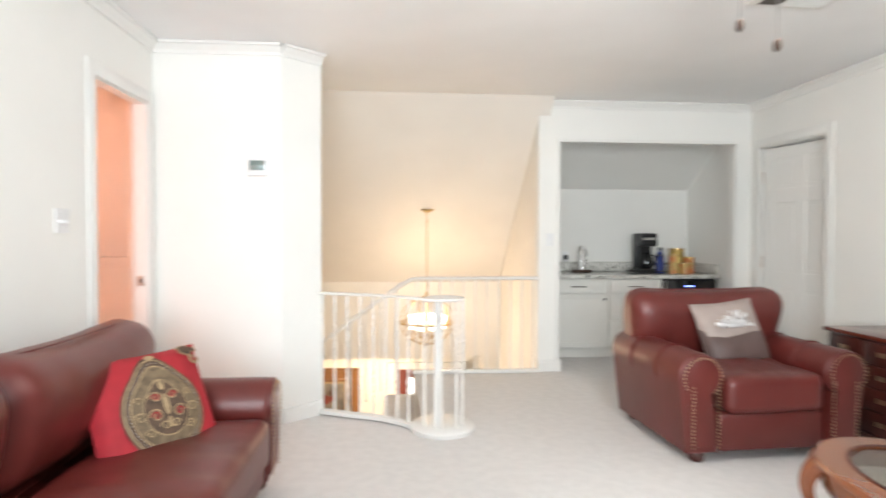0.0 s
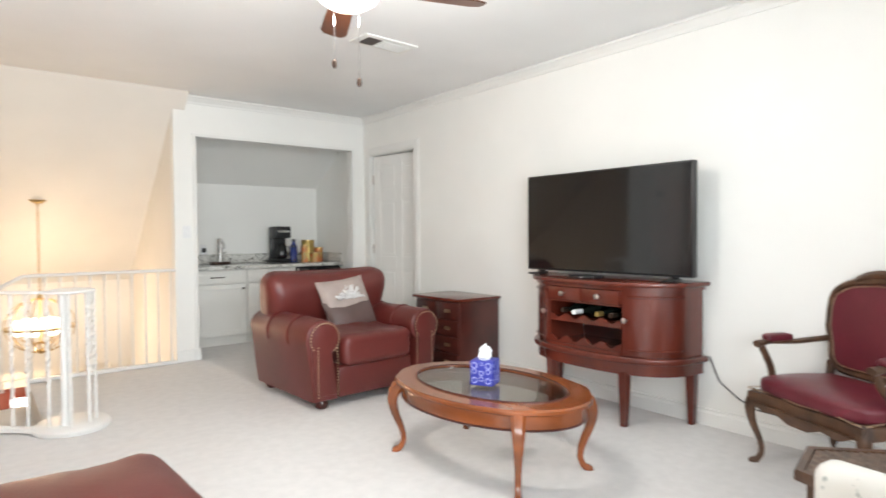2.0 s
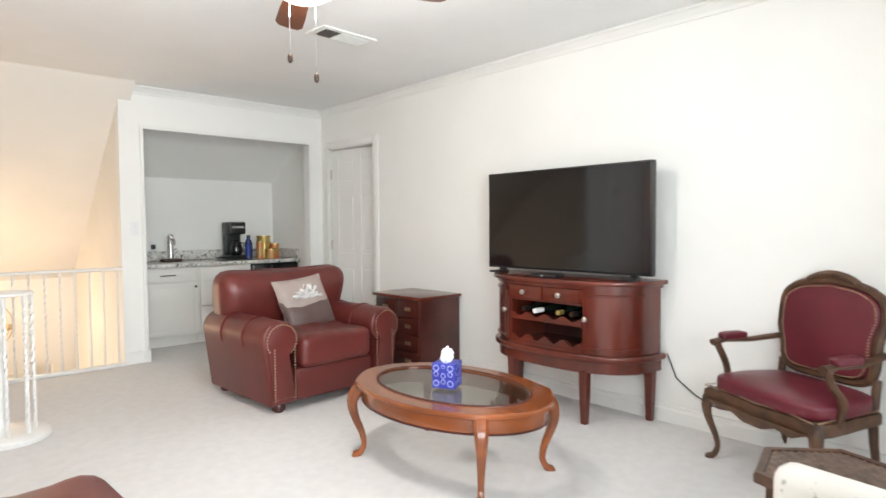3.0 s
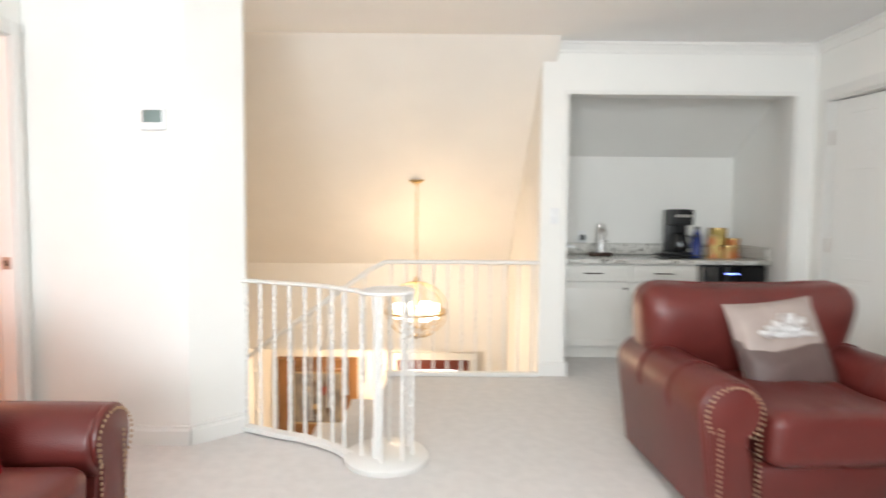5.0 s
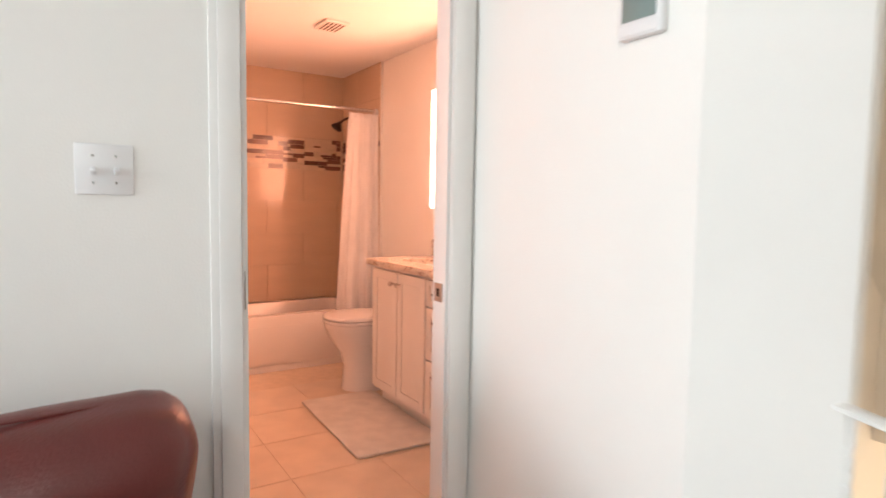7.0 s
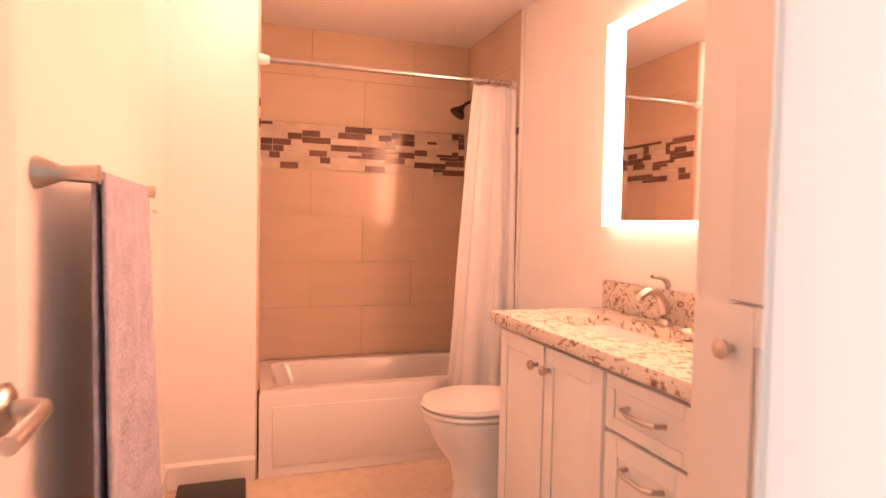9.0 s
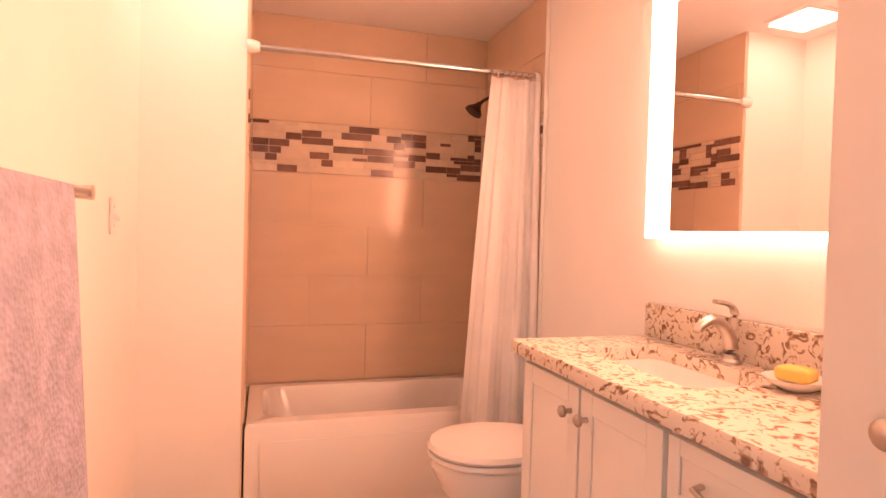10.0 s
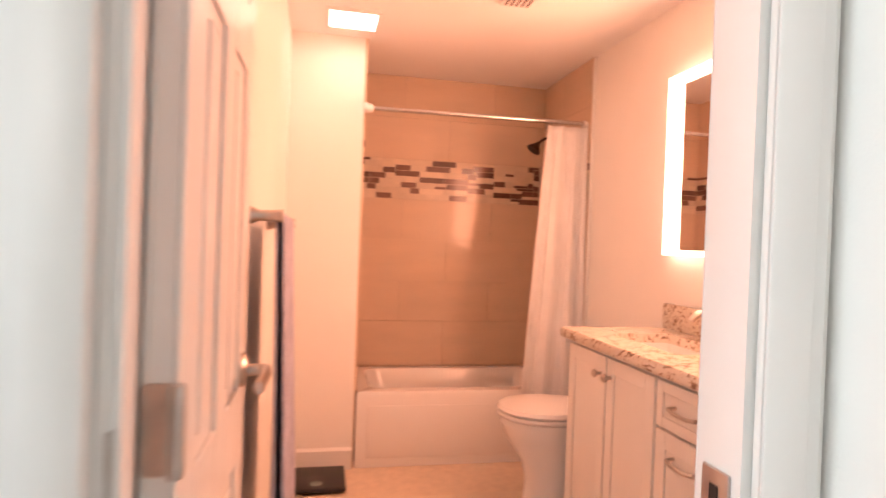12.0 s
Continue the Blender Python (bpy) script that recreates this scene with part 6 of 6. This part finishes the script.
tbar = thing("towel_bar", None, "satin nickel towel bar on flared posts", "towel bar")
part("bar", sweep([(-3.00, 2.945, 1.262), (-2.32, 2.945, 1.262)], 0.010, seg=10), M_NICKEL, tbar)
for x in (-2.985, -2.335):
    part("post", lathe([(0.028, 2.861), (0.026, 2.87), (0.013, 2.90), (0.015, 2.935), (0.017, 2.955)], 16, (x, 0, 1.262), None, "y"), M_NICKEL, tbar)
tow = thing("hand_towel", None, "pale grey waffle-weave towel hanging on the bar", "towel")
bm = bmesh.new()
NU, NV = 44, 60
rows = []
for j in range(NV + 1):
    s = -0.80 + 1.74 * j / NV
    row = []
    for i in range(NU + 1):
        u = i / NU
        if s < -0.02:
            z, y = 1.262 + (s + 0.02), 2.945 - 0.011
        elif s > 0.02:
            z, y = 1.262 - (s - 0.02), 2.945 + 0.011
        else:
            a = math.pi * (s + 0.02) / 0.04
            z, y = 1.262 + 0.013 * math.sin(a), 2.945 - 0.011 * math.cos(a)
        drop = abs(s) / 0.9
        fold = 0.012 * drop * math.sin(u * 14 + 0.5)
        x = -2.845 + u * (0.475 + 0.15 * drop) - 0.065 * drop
        sgn = 1 if s > 0 else 0.75
        row.append(bm.verts.new((x, y + sgn * (fold + 0.02 * drop), z)))
    rows.append(row)
for j in range(NV):
    for i in range(NU):
        bm.faces.new((rows[j][i], rows[j][i + 1], rows[j + 1][i + 1], rows[j + 1][i]))
tw = part("cloth", bm, M_TOWEL, tow, "", 80)
mod = tw.modifiers.new("thick", "SOLIDIFY")
mod.thickness = 0.006

mt = lone("bath_mat", prism(rrect(-0.45, 0.45, -0.235, 0.235, 0.02), 0.0, 0.016, bevel=0.006, seg=3), M_MAT, "cream cotton bath mat on the tile floor", "bath mat", pose(-2.78, 3.87, 0.004, 0, 0, -2))
scl = thing("bathroom_scale", pose(-3.80, 3.06, 0.003), "black square bathroom scale on the floor", "scale")
part("platform", bx(-0.14, 0.14, -0.14, 0.14, 0.008, 0.032, bevel=0.008), M_BLACK, scl)
part("display", lathe([(0.03, 0.0322), (0.028, 0.0335)], 18, (0.08, 0.0, 0)), M_LCD, scl)
for x in (-0.11, 0.11):
    for y in (-0.11, 0.11):
        part("foot", lathe([(0.014, 0.0), (0.014, 0.01)], 10, (x, y, 0)), M_BLACK, scl)


# ---- tiles: floor, tub walls, mosaic ----
bath_floor = structure("floor_bath", prism([(-4.63, 2.86), (-1.402, 2.86), (-1.402, 3.59), (-1.53, 3.59), (-1.53, 4.51), (-4.63, 4.51)], -0.12, -0.002), M_GROUT, "beige stone tile bathroom floor")
FT = 0.43
ft = mesh_of("tile", bx(-FT / 2 + 0.002, FT / 2 - 0.002, -FT / 2 + 0.002, FT / 2 - 0.002, -0.008, 0.0008, bevel=0.0008, seg=1), M_FLOORT, 0)
for i in range(6):
    for j in range(4):
        x, y = -1.67 - FT * i, 3.075 + FT * j
        if y - FT / 2 < 4.5 and x - FT / 2 > -3.98 - FT:
            if x - FT / 2 > -3.98:
                shared("tile", ft, pose(x, y, 0), bath_floor)
bw = bpy.data.objects["wall_bath_west"]
rows_z = [0.41, 0.70, 0.96, 1.225, 1.485]
rows_hi = [1.745, 2.01, BATHH]


def tile_rows(parent, a0, a1, place, spans, off):
    for r, (z0, z1) in enumerate(spans):
        a = a0 - (off * (r % 2))
        while a < a1 - 0.01:
            s0, s1 = max(a, a0), min(a + 0.60, a1)
            if s1 - s0 > 0.02:
                part("tile", place(s0 + 0.0008, s1 - 0.0008, z0 + 0.0008, z1 - 0.0008), M_TILE, parent, "", 0)
            a += 0.60


spans = list(zip(rows_z, rows_z[1:])) + list(zip(rows_hi, rows_hi[1:]))
tile_rows(bw, 3.245, 4.505, lambda a, b, z0, z1: bx(-4.6295, -4.622, a, b, z0, z1, bevel=0.0006, seg=1), spans, 0.30)
wn_ = bpy.data.objects["wall_bath_north"]
ws_ = bpy.data.objects["wall_bath_south"]
part("grout_bed", bx(-4.628, -3.90, 4.502, 4.5095, 0.0, BATHH), M_GROUT, wn_)
tile_rows(wn_, -4.62, -3.90, lambda a, b, z0, z1: bx(a, b, 4.495, 4.5015, z0, z1, bevel=0.0006, seg=1), spans, 0.30)
part("edge_trim", bx(-3.898, -3.888, 4.492, 4.509, 0.0, BATHH - 0.001, bevel=0.002), M_TRIM, wn_)
part("grout_bed", bx(-4.628, -3.985, 3.2405, 3.247, 0.0, BATHH), M_GROUT, ws_)
tile_rows(ws_, -4.62, -3.985, lambda a, b, z0, z1: bx(a, b, 3.2475, 3.2535, z0, z1, bevel=0.0006, seg=1), spans, 0.30)

rng = random.Random(12)
strip_bed = part("mosaic_band", bx(-4.629, -4.6235, 3.2535, 4.494, 1.487, 1.743), M_BRICKL, bw)


def mosaic(parent, a0, a1, place):
    """Interlocking strips one or two courses tall, dark glass among cream ones."""
    cell, course = 0.02, 0.256 / 14
    cols = int((a1 - a0) / cell)
    taken = [[False] * (cols + 1) for _ in range(14)]
    for r in range(14):
        c = 0
        while c < cols:
            if taken[r][c]:
                c += 1
                continue
            run = 1
            want = rng.choice((3, 4, 5, 6, 8, 8))
            while run < want and c + run < cols and not taken[r][c + run]:
                run += 1
            tall = 2 if r < 13 and rng.random() < 0.72 else 1
            for q in range(c, c + run):
                for h in range(tall):
                    taken[r + h][q] = True
            s0, s1 = a0 + c * cell, a0 + (c + run) * cell
            z0 = 1.487 + r * course
            dark = run > 1 and rng.random() < 0.5
            part("brick", place(s0 + 0.0012, s1 - 0.0012, z0 + 0.0012, z0 + tall * course - 0.0012), M_BRICKD if dark else M_BRICKL, parent, "", 0)
            c += run


mosaic(bw, 3.254, 4.494, lambda a, b, z0, z1: bx(-4.623, -4.6195, a, b, z0, z1))
mosaic(ws_, -4.62, -3.985, lambda a, b, z0, z1: bx(a, b, 3.2475, 3.2545, z0, z1))
mosaic(wn_, -4.62, -3.90, lambda a, b, z0, z1: bx(a, b, 4.4945, 4.5015, z0, z1))
